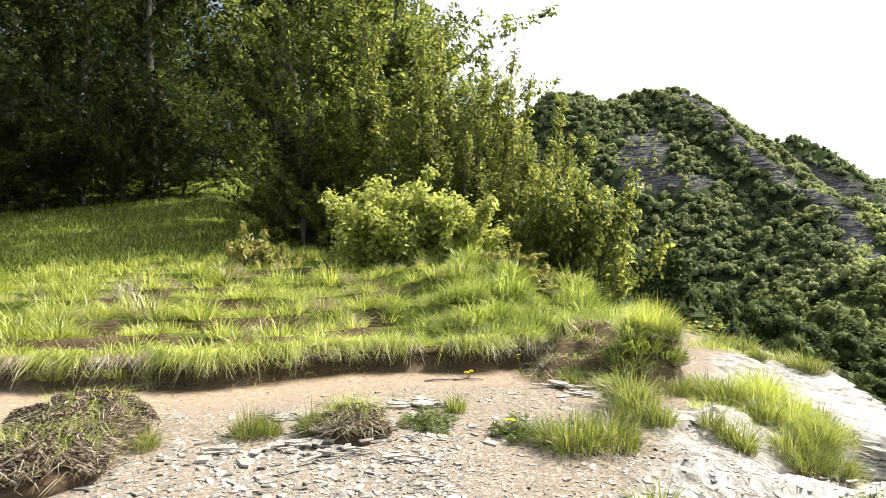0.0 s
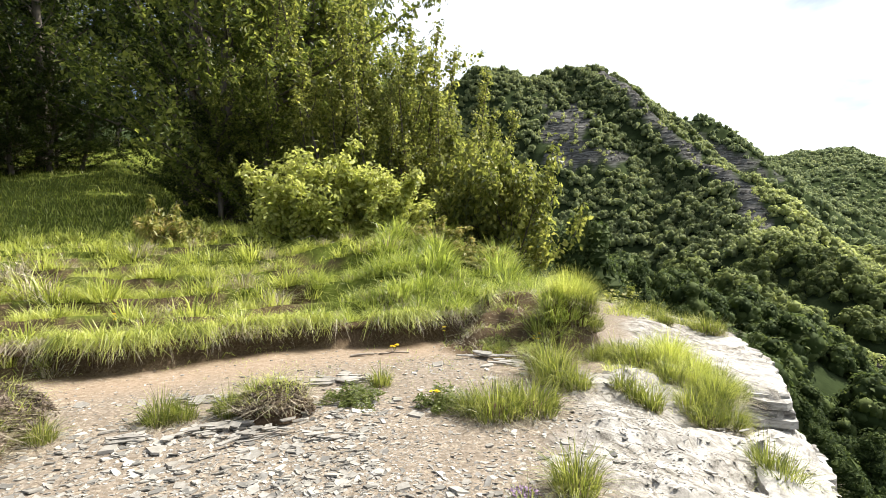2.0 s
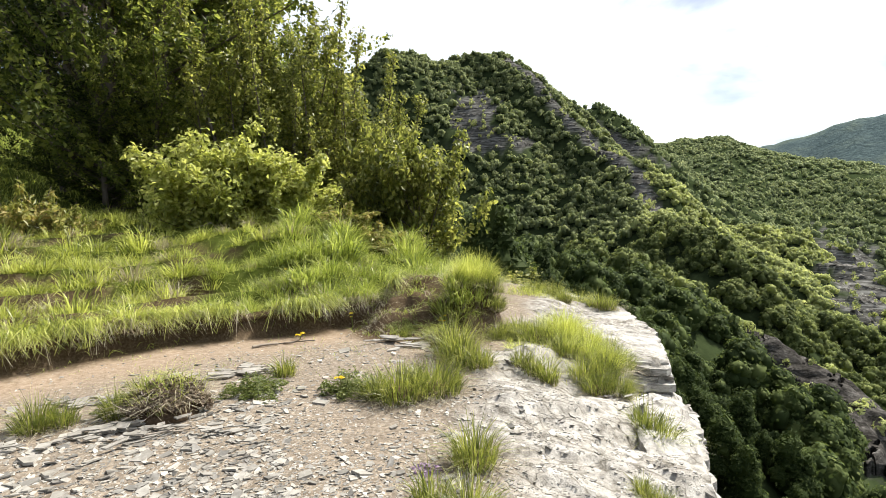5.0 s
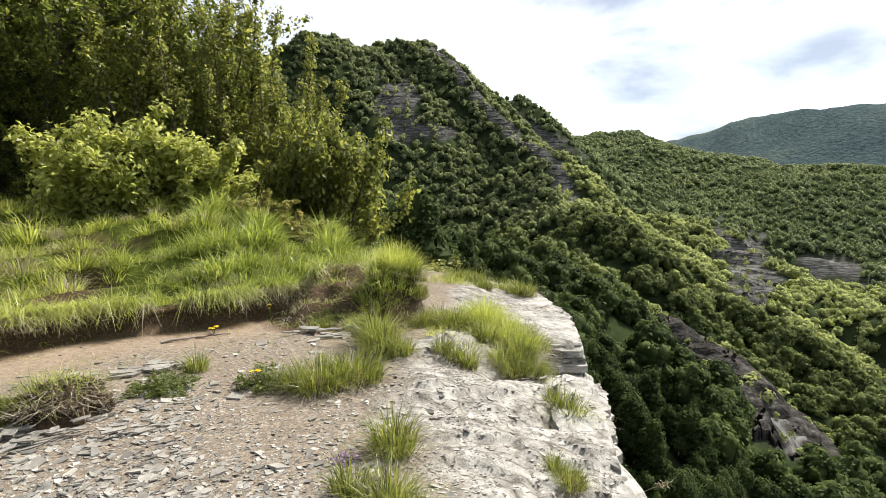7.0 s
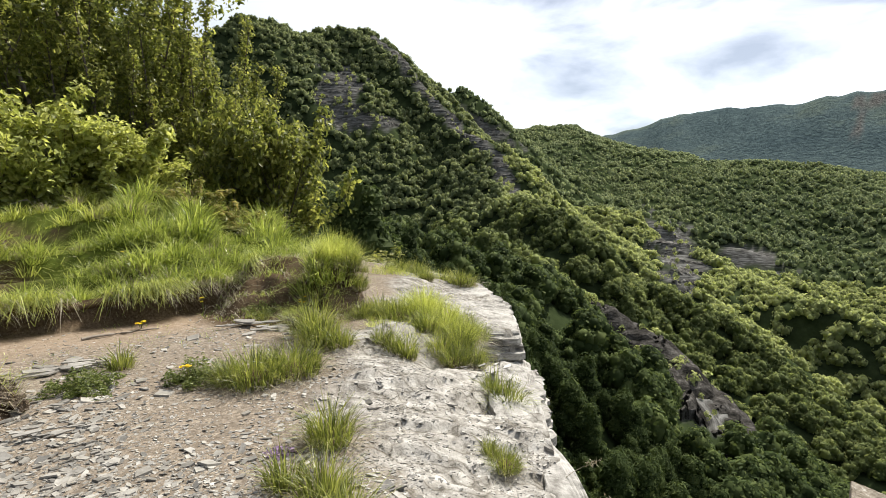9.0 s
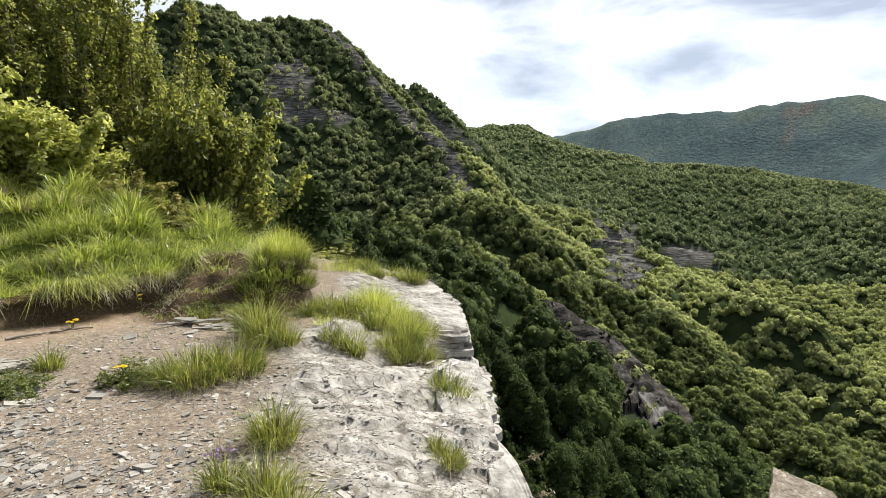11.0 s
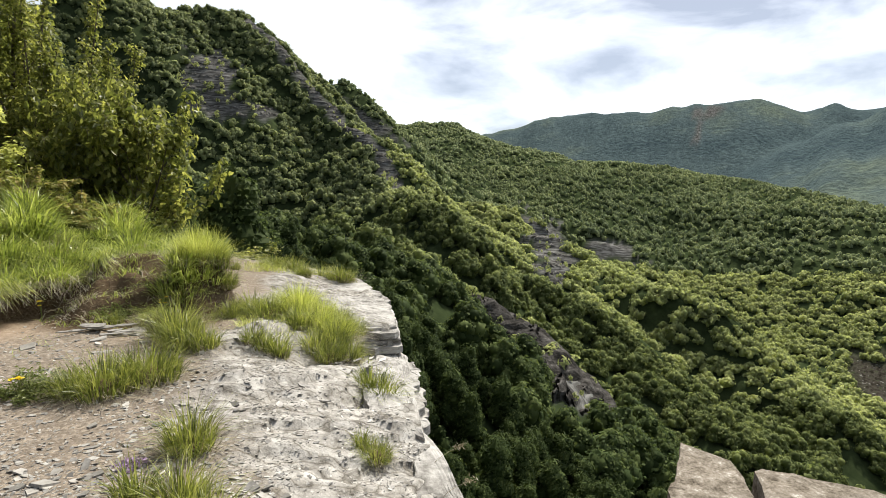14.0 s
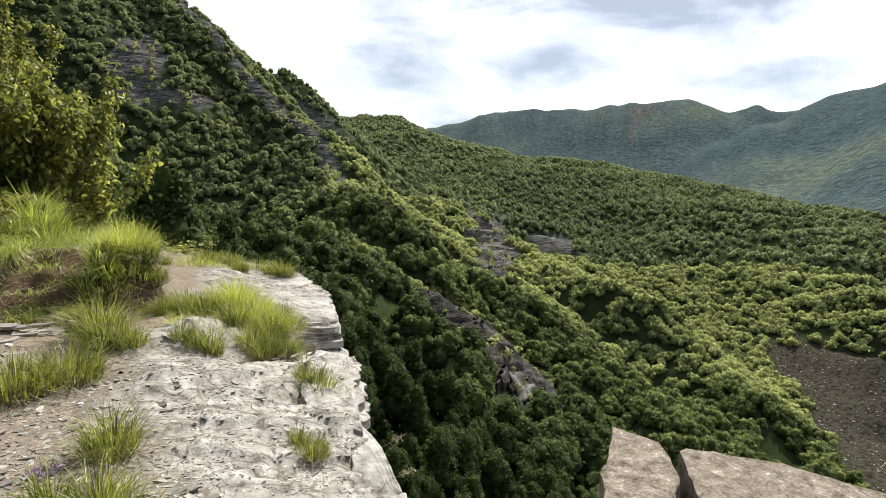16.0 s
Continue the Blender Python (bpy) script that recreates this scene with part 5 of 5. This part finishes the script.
def gravel(name, n, seed, size0, size1, label, r0=1.6, r1=6.5, a0=-72, a1=20, off_rock=0.32):
    rng = np.random.RandomState(seed)
    r = r0 * (r1 / r0) ** rng.rand(n)
    a = np.radians(a0 + (a1 - a0) * rng.rand(n))
    x, y = r * np.sin(a), r * np.cos(a)
    keep = (up_bank(x, y) < -0.15 - 0.8 * rng.rand(n) ** 2) & (beyond_rim(x, y) < -0.06) & (value_noise(x, y, 0.7, seed, 3) + 0.5 * rng.rand(n) > 0.05 + off_rock * rock_share(x, y))
    x, y = x[keep], y[keep]
    k = len(x)
    size = size0 * (size1 / size0) ** (rng.rand(k) ** 2.2)
    vs, fs, base = [], [], 0
    pick = rng.randint(len(flakes), size=k)
    z = land(x, y)
    tilt = rng.normal(size=(k, 2)) * 0.2
    turn = rng.rand(k) * 6.283
    for q, (tv, tf) in enumerate(flakes):
        sel = np.where(pick == q)[0]
        c, s = np.cos(turn[sel])[:, None], np.sin(turn[sel])[:, None]
        px, py = tv[None, :, 0] * c - tv[None, :, 1] * s, tv[None, :, 0] * s + tv[None, :, 1] * c
        pz = tv[None, :, 2] + px * tilt[sel, :1] + py * tilt[sel, 1:]
        P = np.stack([px, py, pz], -1) * size[sel][:, None, None] + np.stack([x[sel], y[sel], z[sel] + 0.03 * size[sel]], -1)[:, None, :]
        vs.append(P.reshape(-1, 3))
        fs.append((tf[None] + (np.arange(len(sel)) * len(tv))[:, None, None] + base).reshape(-1, 3))
        base += len(sel) * len(tv)
    me = quick_mesh(name, np.concatenate(vs), np.concatenate(fs))
    me.materials.append(M_SHALE)
    return tagged(new(name, me), label, "gravel", kind="stuff")


gravel("shale_gravel", 26000, 80, 0.012, 0.06, "loose grey shale chips strewn over the path")
gravel("shale_chips", 3600, 81, 0.035, 0.12, "flat pale shale flakes lying on the path", 1.8, 5.5)
gravel("shale_flakes", 3600, 82, 0.03, 0.13, "angular grey shale flakes crowded on the path", 2.2, 4.6, -64, -29)
gravel("rock_chips", 5200, 83, 0.012, 0.055, "small grey chips lying in the hollows of the slab", 2.0, 6.5, -18, 18, 0.0)
gravel("path_chips", 11000, 84, 0.012, 0.05, "small pale chips trodden into the path", 1.8, 4.4, -48, 2)
flake_meshes = []
for i, (v, f) in enumerate(flakes):
    me = quick_mesh("flat_stone", v, f)
    me.materials.append(M_SHALE)
    flake_meshes.append(me)
big = [(-1.72, 3.6, 0.17), (-2.4, 2.62, 0.2), (-1.35, 2.55, 0.16), (-0.04, 3.62, 0.15), (-1.05, 2.62, 0.17), (-3.0, 2.45, 0.22), (-3.3, 2.35, 0.26), (-2.75, 2.35, 0.15), (-2.0, 3.85, 0.13), (-1.9, 3.7, 0.12), (-1.85, 4.0, 0.13), (-3.6, 2.6, 0.15), (-3.1, 2.7, 0.16), (-1.6, 5.1, 0.2), (-1.35, 5.25, 0.22), (-1.2, 4.95, 0.16), (-2.1, 5.0, 0.2), (-3.9, 3.1, 0.16), (-2.2, 2.1, 0.15), (-0.9, 2.1, 0.12), (0.1, 3.9, 0.12), (0.25, 3.75, 0.13), (-2.55, 3.35, 0.2), (-2.5, 3.2, 0.16), (-3.5, 3.1, 0.13), (-4.3, 2.9, 0.2), (-2.0, 2.9, 0.1), (-0.6, 3.3, 0.1), (-1.5, 4.7, 0.13), (-2.8, 4.4, 0.16)]
rng0 = np.random.RandomState(9)
for i, (x, y, s) in enumerate(big):
    ob = new("flat_stone", flake_meshes[i % 8])
    ob.matrix_basis = Matrix.Translation((x, y, height_at(x, y) + 0.04 * s)) @ Euler((rng0.normal() * 0.12, rng0.normal() * 0.12, rng0.rand() * 6.28)).to_matrix().to_4x4() @ Matrix.Diagonal((s, s, s, 1))
    tagged(ob, "flat pale grey shale stone lying on the path", "stone", "flat stones on the path")


def inside_radius(poly, cx, cy, ang):
    """How far the outline of a polygon lies from a place inside it, in each direction."""
    out = np.full(ang.shape, 1e9)
    for (ax, ay), (bx, by) in zip(poly, poly[1:] + poly[:1]):
        dx, dy, ux, uy = bx - ax, by - ay, np.cos(ang), np.sin(ang)
        den = ux * dy - uy * dx
        den = np.where(np.abs(den) < 1e-9, 1e-9, den)
        t = ((ax - cx) * dy - (ay - cy) * dx) / den
        s = ((ax - cx) * uy - (ay - cy) * ux) / den
        ok = (t > 0) & (s >= -1e-6) & (s <= 1 + 1e-6)
        out = np.where(ok, np.minimum(out, t), out)
    return out


def strata_rock(seed, poly, top, depth, slope=(0, 0), layers=14, jag=0.11, rough=0.022, flare=0.0, sides=96):
    """A rock of stacked beds with a broken outline; slope tips its top."""
    rng = np.random.RandomState(seed)
    cx, cy = np.mean([p[0] for p in poly]), np.mean([p[1] for p in poly])
    ang = np.arange(sides) / sides * 2 * np.pi
    rad = inside_radius(poly, cx, cy, ang)
    rings = []
    for f in (0.05, 0.14, 0.23, 0.32, 0.41, 0.5, 0.59, 0.68, 0.76, 0.83, 0.89, 0.94, 0.985):
        rings.append((f, 0.0, 0.0))
    z, inset = 0.0, 0.0
    for k in range(layers):
        t = depth / layers * (0.5 + rng.rand())
        shift = jag * (rng.rand() - 0.45)
        rings += [(1.0, -0.008 - z, shift), (1.0, -z - t * 0.86, shift), (0.985, -z - t, shift + 0.012)]
        z += t
    vs = []
    for q, (f, dz, ins) in enumerate(rings):
        r = rad * f - ins * (f > 0.9) * (1 + 0.8 * np.sin(ang * 3 + q // 3 * 1.7)) + flare * -dz
        r = r + jag * 0.8 * value_noise(np.cos(ang) * rad + seed, np.sin(ang) * rad + (q // 3) * 0.23, 0.16, seed, 3) * (f > 0.6)
        x, y = cx + r * np.cos(ang), cy + r * np.sin(ang)
        bump = rough * value_noise(x, y, 0.22, seed + 3, 4) + 0.4 * rough * np.round(2 * value_noise(x, y, 0.4, seed + 5, 3))
        vs.append(np.stack([x, y, top + slope[0] * (x - cx) + slope[1] * (y - cy) + dz + bump * (f < 1.0)], 1))
    v = np.concatenate(vs + [[[cx, cy, top]]])
    n, f4 = len(rings), []
    q, j = np.meshgrid(np.arange(n - 1), np.arange(sides), indexing="ij")
    a, b = (q * sides + j).ravel(), (q * sides + (j + 1) % sides).ravel()
    quads = np.stack([a, a + sides, b + sides, b], 1)
    cap = np.array([[n * sides, j, (j + 1) % sides, (j + 1) % sides] for j in range(sides)])
    bm = bmesh.new()
    verts = [bm.verts.new(p) for p in v]
    for qd in quads:
        bm.faces.new([verts[i] for i in qd])
    for c in cap:
        bm.faces.new([verts[c[0]], verts[c[1]], verts[c[2]]])
    return bm


def rock(name, bm, mat, label):
    me = bpy.data.meshes.new(name)
    bm.to_mesh(me)
    bm.free()
    me.materials.append(mat)
    return tagged(new(name, me), label, "rock", "bedded rocks on the rim")


rock("rock_ledge", strata_rock(600, [(0.5, 6.4), (0.95, 6.2), (1.28, 6.35), (1.4, 7.3), (1.42, 8.6), (1.32, 9.8), (1.12, 11.0), (-0.2, 11.6), (-1.5, 11.5), (-1.3, 10.6), (0.0, 9.8), (0.45, 8.2)], -0.365, 1.8, (-0.09, -0.02), 24, 0.15, 0.03, 0.02, 180), M_ROCK, "pale grey bedded rock ledge at the rim of the drop")
rock("rock_ledge", strata_rock(601, [(0.72, 5.1), (1.0, 4.95), (1.3, 5.3), (1.4, 5.85), (1.34, 6.5), (0.75, 6.45)], -0.7, 2.0, (-0.1, 0.0), 22, 0.15, 0.03, 0.02, 120), M_ROCK, "lower jutting rock shelf of thin grey beds")
rock("rock_ledge", strata_rock(602, [(0.62, 3.6), (0.9, 3.3), (0.94, 3.9), (1.08, 4.4), (1.12, 5.0), (0.85, 5.15), (0.66, 4.4)], -0.305, 2.2, (-0.14, -0.03), 26, 0.14, 0.03, 0.02, 120), M_ROCK, "grey bedded rock edge below a grass tuft")
rock("rock_ledge", strata_rock(604, [(0.62, 0.9), (0.94, 0.8), (0.98, 1.7), (0.95, 2.5), (0.97, 3.0), (0.92, 3.45), (0.8, 3.3), (0.66, 2.2)], -0.315, 2.4, (-0.14, 0.0), 20, 0.08, 0.02, 0.03, 140), M_ROCK, "pale slab edge breaking off above the drop")
rock("rock_slab", strata_rock(603, [(-0.62, 5.1), (-0.3, 4.95), (-0.25, 5.35), (-0.45, 5.7), (-0.65, 5.6)], -0.06, 0.3, (0, 0), 4, 0.03), M_ROCK, "small pale rock slab stepping up from the path")
rock("stone_block", strata_rock(610, [(3.56, 3.96), (3.74, 3.52), (3.42, 2.95), (2.72, 2.5), (2.45, 2.75), (2.75, 3.05)], -1.0, 6.5, (0, 0), 5, 0.05, 0.02, 0.06, 64), M_BLOCK, "lichen-spotted brown-grey stone block beside the drop")
rock("stone_block", strata_rock(611, [(3.86, 3.42), (4.46, 2.9), (4.95, 2.1), (4.3, 1.2), (3.0, 1.9), (3.5, 2.85)], -1.0, 6.5, (0, 0), 5, 0.05, 0.02, 0.06, 64), M_BLOCK, "large lichen-spotted stone block with a cracked top")


def stick(name, seed, pts, radius, label):
    rng = np.random.RandomState(seed)
    root = thing(name, label, "stick")
    path = []
    for i in range(9):
        t = i / 8
        x, y = pts[0][0] + t * (pts[1][0] - pts[0][0]), pts[0][1] + t * (pts[1][1] - pts[0][1])
        path.append((x + rng.normal() * 0.008, y + rng.normal() * 0.008, height_at(x, y) + radius * 0.8 + 0.012 * rng.rand(), radius * (1.1 - 0.6 * t)))
    part("stem", tubes([path], 6), M_STICK, root)
    m = path[5]
    part("side_twig", tubes([[(m[0], m[1], m[2], radius * 0.5), (m[0] + 0.06, m[1] + 0.03, m[2] + 0.02, radius * 0.3), (m[0] + 0.12, m[1] + 0.02, m[2] + 0.035, radius * 0.15)]], 5), M_STICK, root)
    return root


def shale_outcrop(seed, x, y, turn, length, n):
    """A low stack of thin broken plates that all lean the same way."""
    rng = np.random.RandomState(seed)
    root = thing("shale_outcrop", "thin grey beds of shale breaking out of the path", "rock", "shale beds in the path", (x, y, height_at(x, y)))
    for i in range(int(n * 1.3)):
        ob = new("plate", flake_meshes[rng.randint(8)])
        ob.parent = root
        px, py = rng.normal() * length * 0.45, rng.normal() * length * 0.16
        ob.matrix_basis = (Matrix.Rotation(turn + rng.normal() * 0.28, 4, "Z") @ Matrix.Translation((px, py, 0.012 + 0.035 * rng.rand()))
                           @ Matrix.Rotation(0.12 + 0.22 * rng.rand(), 4, "X") @ Matrix.Rotation(rng.normal() * 0.06, 4, "Y") @ Matrix.Diagonal((length * (0.35 + 0.75 * rng.rand()), length * (0.12 + 0.26 * rng.rand()), length * 0.4, 1)))
    return root


for i, (x, y, turn, ln, n) in enumerate([(-2.82, 2.95, 0.55, 0.3, 16), (-2.6, 2.84, 0.7, 0.26, 12), (-2.95, 2.8, 0.6, 0.24, 12), (-2.75, 4.1, 0.35, 0.36, 14), (-2.45, 4.25, 0.3, 0.26, 10), (-3.5, 3.3, 0.6, 0.3, 12), (-3.2, 3.5, 0.4, 0.34, 12),
                                         (-2.15, 3.0, 0.6, 0.2, 7), (-1.45, 5.3, 0.15, 0.3, 14), (-1.1, 5.15, 0.2, 0.26, 12), (-1.75, 5.45, 0.1, 0.28, 12), (-3.3, 2.5, 0.8, 0.26, 10), (0.65, 4.5, 0.9, 0.22, 10), (0.5, 4.7, 0.8, 0.2, 9)]):
    shale_outcrop(620 + i, x, y, turn, ln, n)


def heath_mound(name, seed, label, radius, height):
    """A raised sod with brown heath, straw and some grass."""
    root = thing(name, label, "turf mound", "sods beside the path")
    part("sod", clod_mesh(seed, radius, height), M_SOIL, root, "dark crumbling soil")
    rng = np.random.RandomState(seed)
    n = int(22000 * radius)
    a = rng.rand(n) * 6.283
    r = radius * (1.02 + 0.12 * np.sin(3 * a + seed) + 0.08 * np.sin(7 * a)) * rng.rand(n) ** 0.42
    z = height * np.sqrt(np.maximum(0.0, 1 - (r / radius / 1.22) ** 2)) * (1.0 + 0.3 * np.sin(5 * a + 9 * r / radius)) + 0.02 * rng.rand(n)
    d = rng.normal(size=(n, 3)) * 0.7 + [0, 0, 1]
    v, f = leaf_quads(np.stack([r * np.cos(a), r * np.sin(a), z + 0.03 * rng.rand(n)], 1), d / np.linalg.norm(d, axis=1, keepdims=True), 0.018, rng, 2.6)
    part("heath", quick_mesh("heath", v, f), M_HEATH, root, "dry brown heath twigs")
    k = int(1300 * radius)
    a, r = rng.rand(k) * 6.283, radius * 0.9 * np.sqrt(rng.rand(k))
    zz = height * np.sqrt(np.maximum(0.03, 1 - (r / radius) ** 2)) * 0.9
    part("grass", quick_mesh("grass", *blades(rng, r * np.cos(a), r * np.sin(a), zz, 0.12 + 0.2 * rng.rand(k), 2.6 + rng.normal(size=k), 0.7 + 0.9 * rng.rand(k), 0.004 + 0.003 * rng.rand(k))), M_GRASS, root)
    a, r = rng.rand(k) * 6.283, radius * 1.05 * rng.rand(k) ** 0.4
    zz = height * np.sqrt(np.maximum(0.0, 1 - (r / radius / 1.08) ** 2))
    part("straw", quick_mesh("straw", *blades(rng, r * np.cos(a), r * np.sin(a), zz, 0.08 + 0.13 * rng.rand(k), a + rng.normal(size=k) * 0.7, 1.0 + 1.2 * rng.rand(k), 0.004 + 0.003 * rng.rand(k))), M_DRY, root, "pale dead grass blades")
    return root


set_at(heath_mound("heath_mound", 640, "raised sod of brown heath and grass beside the path", 0.46, 0.26), -4.35, 2.1)
set_at(heath_mound("heath_mound", 641, "raised sod of brown heath and grass beside the path", 0.36, 0.2), -3.95, 1.72)
set_at(heath_mound("heath_mound", 642, "small clod of soil with straw and grass", 0.26, 0.14), -2.75, 3.28)
set_at(heath_mound("heath_mound", 643, "small clod of soil with straw and grass", 0.2, 0.1), -1.2, 5.55)
stick("fallen_stick", 700, [(-3.1, 5.0), (-2.6, 5.4)], 0.014, "grey dead stick lying against the bank's foot")
stick("fallen_stick", 701, [(-7.1, 9.0), (-6.2, 9.3)], 0.02, "pale bleached stick on the turf")
stick("fallen_stick", 702, [(-2.75, 2.75), (-2.35, 3.0)], 0.012, "thin dark root lying across the shale")
stick("fallen_stick", 703, [(-1.75, 6.9), (-1.55, 6.5)], 0.012, "dark root on the dirt step")


def seed_stalk(seed, x, y, tall, lean):
    """A dead grass stalk with a feathery head, rooted in the edge of the rock."""
    rng = np.random.RandomState(seed)
    root = thing("grass_stalk", "thin dead grass stalk leaning out over the drop", "grass stalk", "dead stalks on the rim", (x, y, height_at(x, y) - 0.02))
    path = [(lean * tall * t * t, -0.15 * lean * tall * t, tall * t * (1 - 0.2 * lean * t), 0.0022 * (1.2 - 0.7 * t)) for t in np.linspace(0, 1, 6)]
    part("stem", tubes([path], 4), M_DRY, root)
    tip = np.array(path[-1][:3])
    c = tip + rng.normal(size=(40, 3)) * [0.022, 0.012, 0.012]
    d = rng.normal(size=(40, 3)) + [0, 0, 0.5]
    part("seed_head", quick_mesh("seed_head", *leaf_quads(c, d / np.linalg.norm(d, axis=1, keepdims=True), 0.008, rng, 2.6)), M_DRY, root)


for i, (x, y, tall, lean) in enumerate([(0.86, 2.95, 0.2, 0.9), (0.83, 2.6, 0.16, 1.0)]):
    seed_stalk(720 + i, x, y, tall, lean)


# ---------------------------------------------------------------- bare cliffs on the slopes


def meets(az, el, r0=60.0):
    """How far off the slope lies at a bearing and angle."""
    r = np.geomspace(r0, 2600, 1500)
    x, y = r * math.sin(radians(az)), r * math.cos(radians(az))
    up = np.degrees(np.arctan2(hills(x, y) - EYE, r))
    hit = np.where(up >= el)[0]
    return float(r[hit[0]]) if len(hit) else None


def cliff(label, az0, az1, r0, r1, na, nr, step, seed, proud=0.6, sheer=(0.55, 0.95), tread=1.0, mat=M_STRATA):
    """Bare bedded rock in steps that follow the slope; where the rock ends it dips into the ground."""
    a, r = np.radians(np.linspace(az0, az1, na)), np.geomspace(r0, r1, nr)

    def place(u, v):
        x, y = v * np.sin(u), v * np.cos(u)
        z = hills(x, y)
        rocky = bare(x, y, z)
        wav = z + step * 0.7 * value_noise(x, y, step * 5, seed, 3)
        f = wav / step % 1
        bed = z + tread * step * (smooth(sheer[0], sheer[1], f) - f) * (0.7 + 0.5 * value_noise(x, y, step * 3, seed + 1, 2))
        bed += step * 0.22 * value_noise(x, y, step * 1.2, seed + 2, 3)
        small = wav / step * 4 % 1
        bed += step * 0.14 * (smooth(0.4, 0.9, small) - small)
        return x, y, bed + proud - 7.0 * smooth(0.55, 0.2, rocky)

    ob, _, _ = sheet("cliff", a, r, place, mat)
    ob.data.polygons.foreach_set("use_smooth", np.zeros(len(ob.data.polygons), dtype=bool))
    return tagged(ob, label, "cliff", "bare rock faces among the woods")


cliff("bedded cliff above the wooded gully, shade put into its dark colour", 17, 36, 92, 162, 190, 150, 8.0, 801, 2.0, (0.6, 0.96), 0.45, M_CLIFF_SHADED)
cliff("grey banded rock outcrop on the wooded hillside", 23, 36.5, 185, 440, 200, 150, 4.5, 802)
cliff("grey rock face under the summit woods", -13, -1.5, 330, 470, 170, 120, 5.0, 803)
cliff("grey rocky rib running down from the summit", -3.6, 13, 280, 470, 220, 160, 4.5, 804)
cliff("grey rock bands below the wooded shoulder", -1, 13, 520, 660, 180, 110, 6.0, 805)


def dead_trunk(seed, az, el, tall):
    """A bare broken trunk left standing or lying in the felled strip."""
    r = meets(az, el, 150.0)
    if r is None:
        return
    rng = np.random.RandomState(seed)
    x, y, z = bearing(az, el, r)
    root = thing("dead_trunk", "bare grey broken trunk standing in the felled strip", "tree trunk", "dead trunks in the felled strip", (x, y, z))
    lean = rng.normal(size=2) * (0.25 if rng.rand() < 0.6 else 1.6)
    part("stem", tubes([limb(rng, (0, 0, -0.6), (lean[0], lean[1], 1), tall, 0.16, 4, 0.05, 0)], 6), M_STICK, root)
    b = rng.rand() * 6.28
    part("snag", tubes([limb(rng, (lean[0] * tall * 0.4 / (1 + np.hypot(*lean)), lean[1] * tall * 0.4 / (1 + np.hypot(*lean)), tall * 0.45 / (1 + np.hypot(*lean))), (math.cos(b), math.sin(b), 0.6), tall * 0.3, 0.06, 3, 0.2, 0)], 4), M_STICK, root)


rng1 = np.random.RandomState(55)
for i in range(34):
    el = -15.2 - 7.5 * rng1.rand()
    dead_trunk(900 + i, 55.5 + 0.75 * (-14.5 - el) + 5.0 * rng1.rand(), el, 2.0 + 3.2 * rng1.rand())


def rubble():
    """Broken stones strewn over the felled strip."""
    rng = np.random.RandomState(56)
    x, y, _ = scatter(150, 380, 51, 68, 3.0, 57)
    keep = clearing(x, y) > 0.5
    x, y = x[keep][:2600], y[keep][:2600]
    n = len(x)
    ob = joined("rubble", [(v * [1, 1, 3.5], np.concatenate([f, f[:, 2:]], 1)) for v, f in flakes], x, y, land(x, y), 0.5 + 1.5 * rng.rand(n) ** 3, rng.rand(n) * 6.28, rng.randint(8, size=n), M_SHALE)
    return tagged(ob, "broken grey stones strewn over the felled strip", "stones", kind="stuff")


rubble()
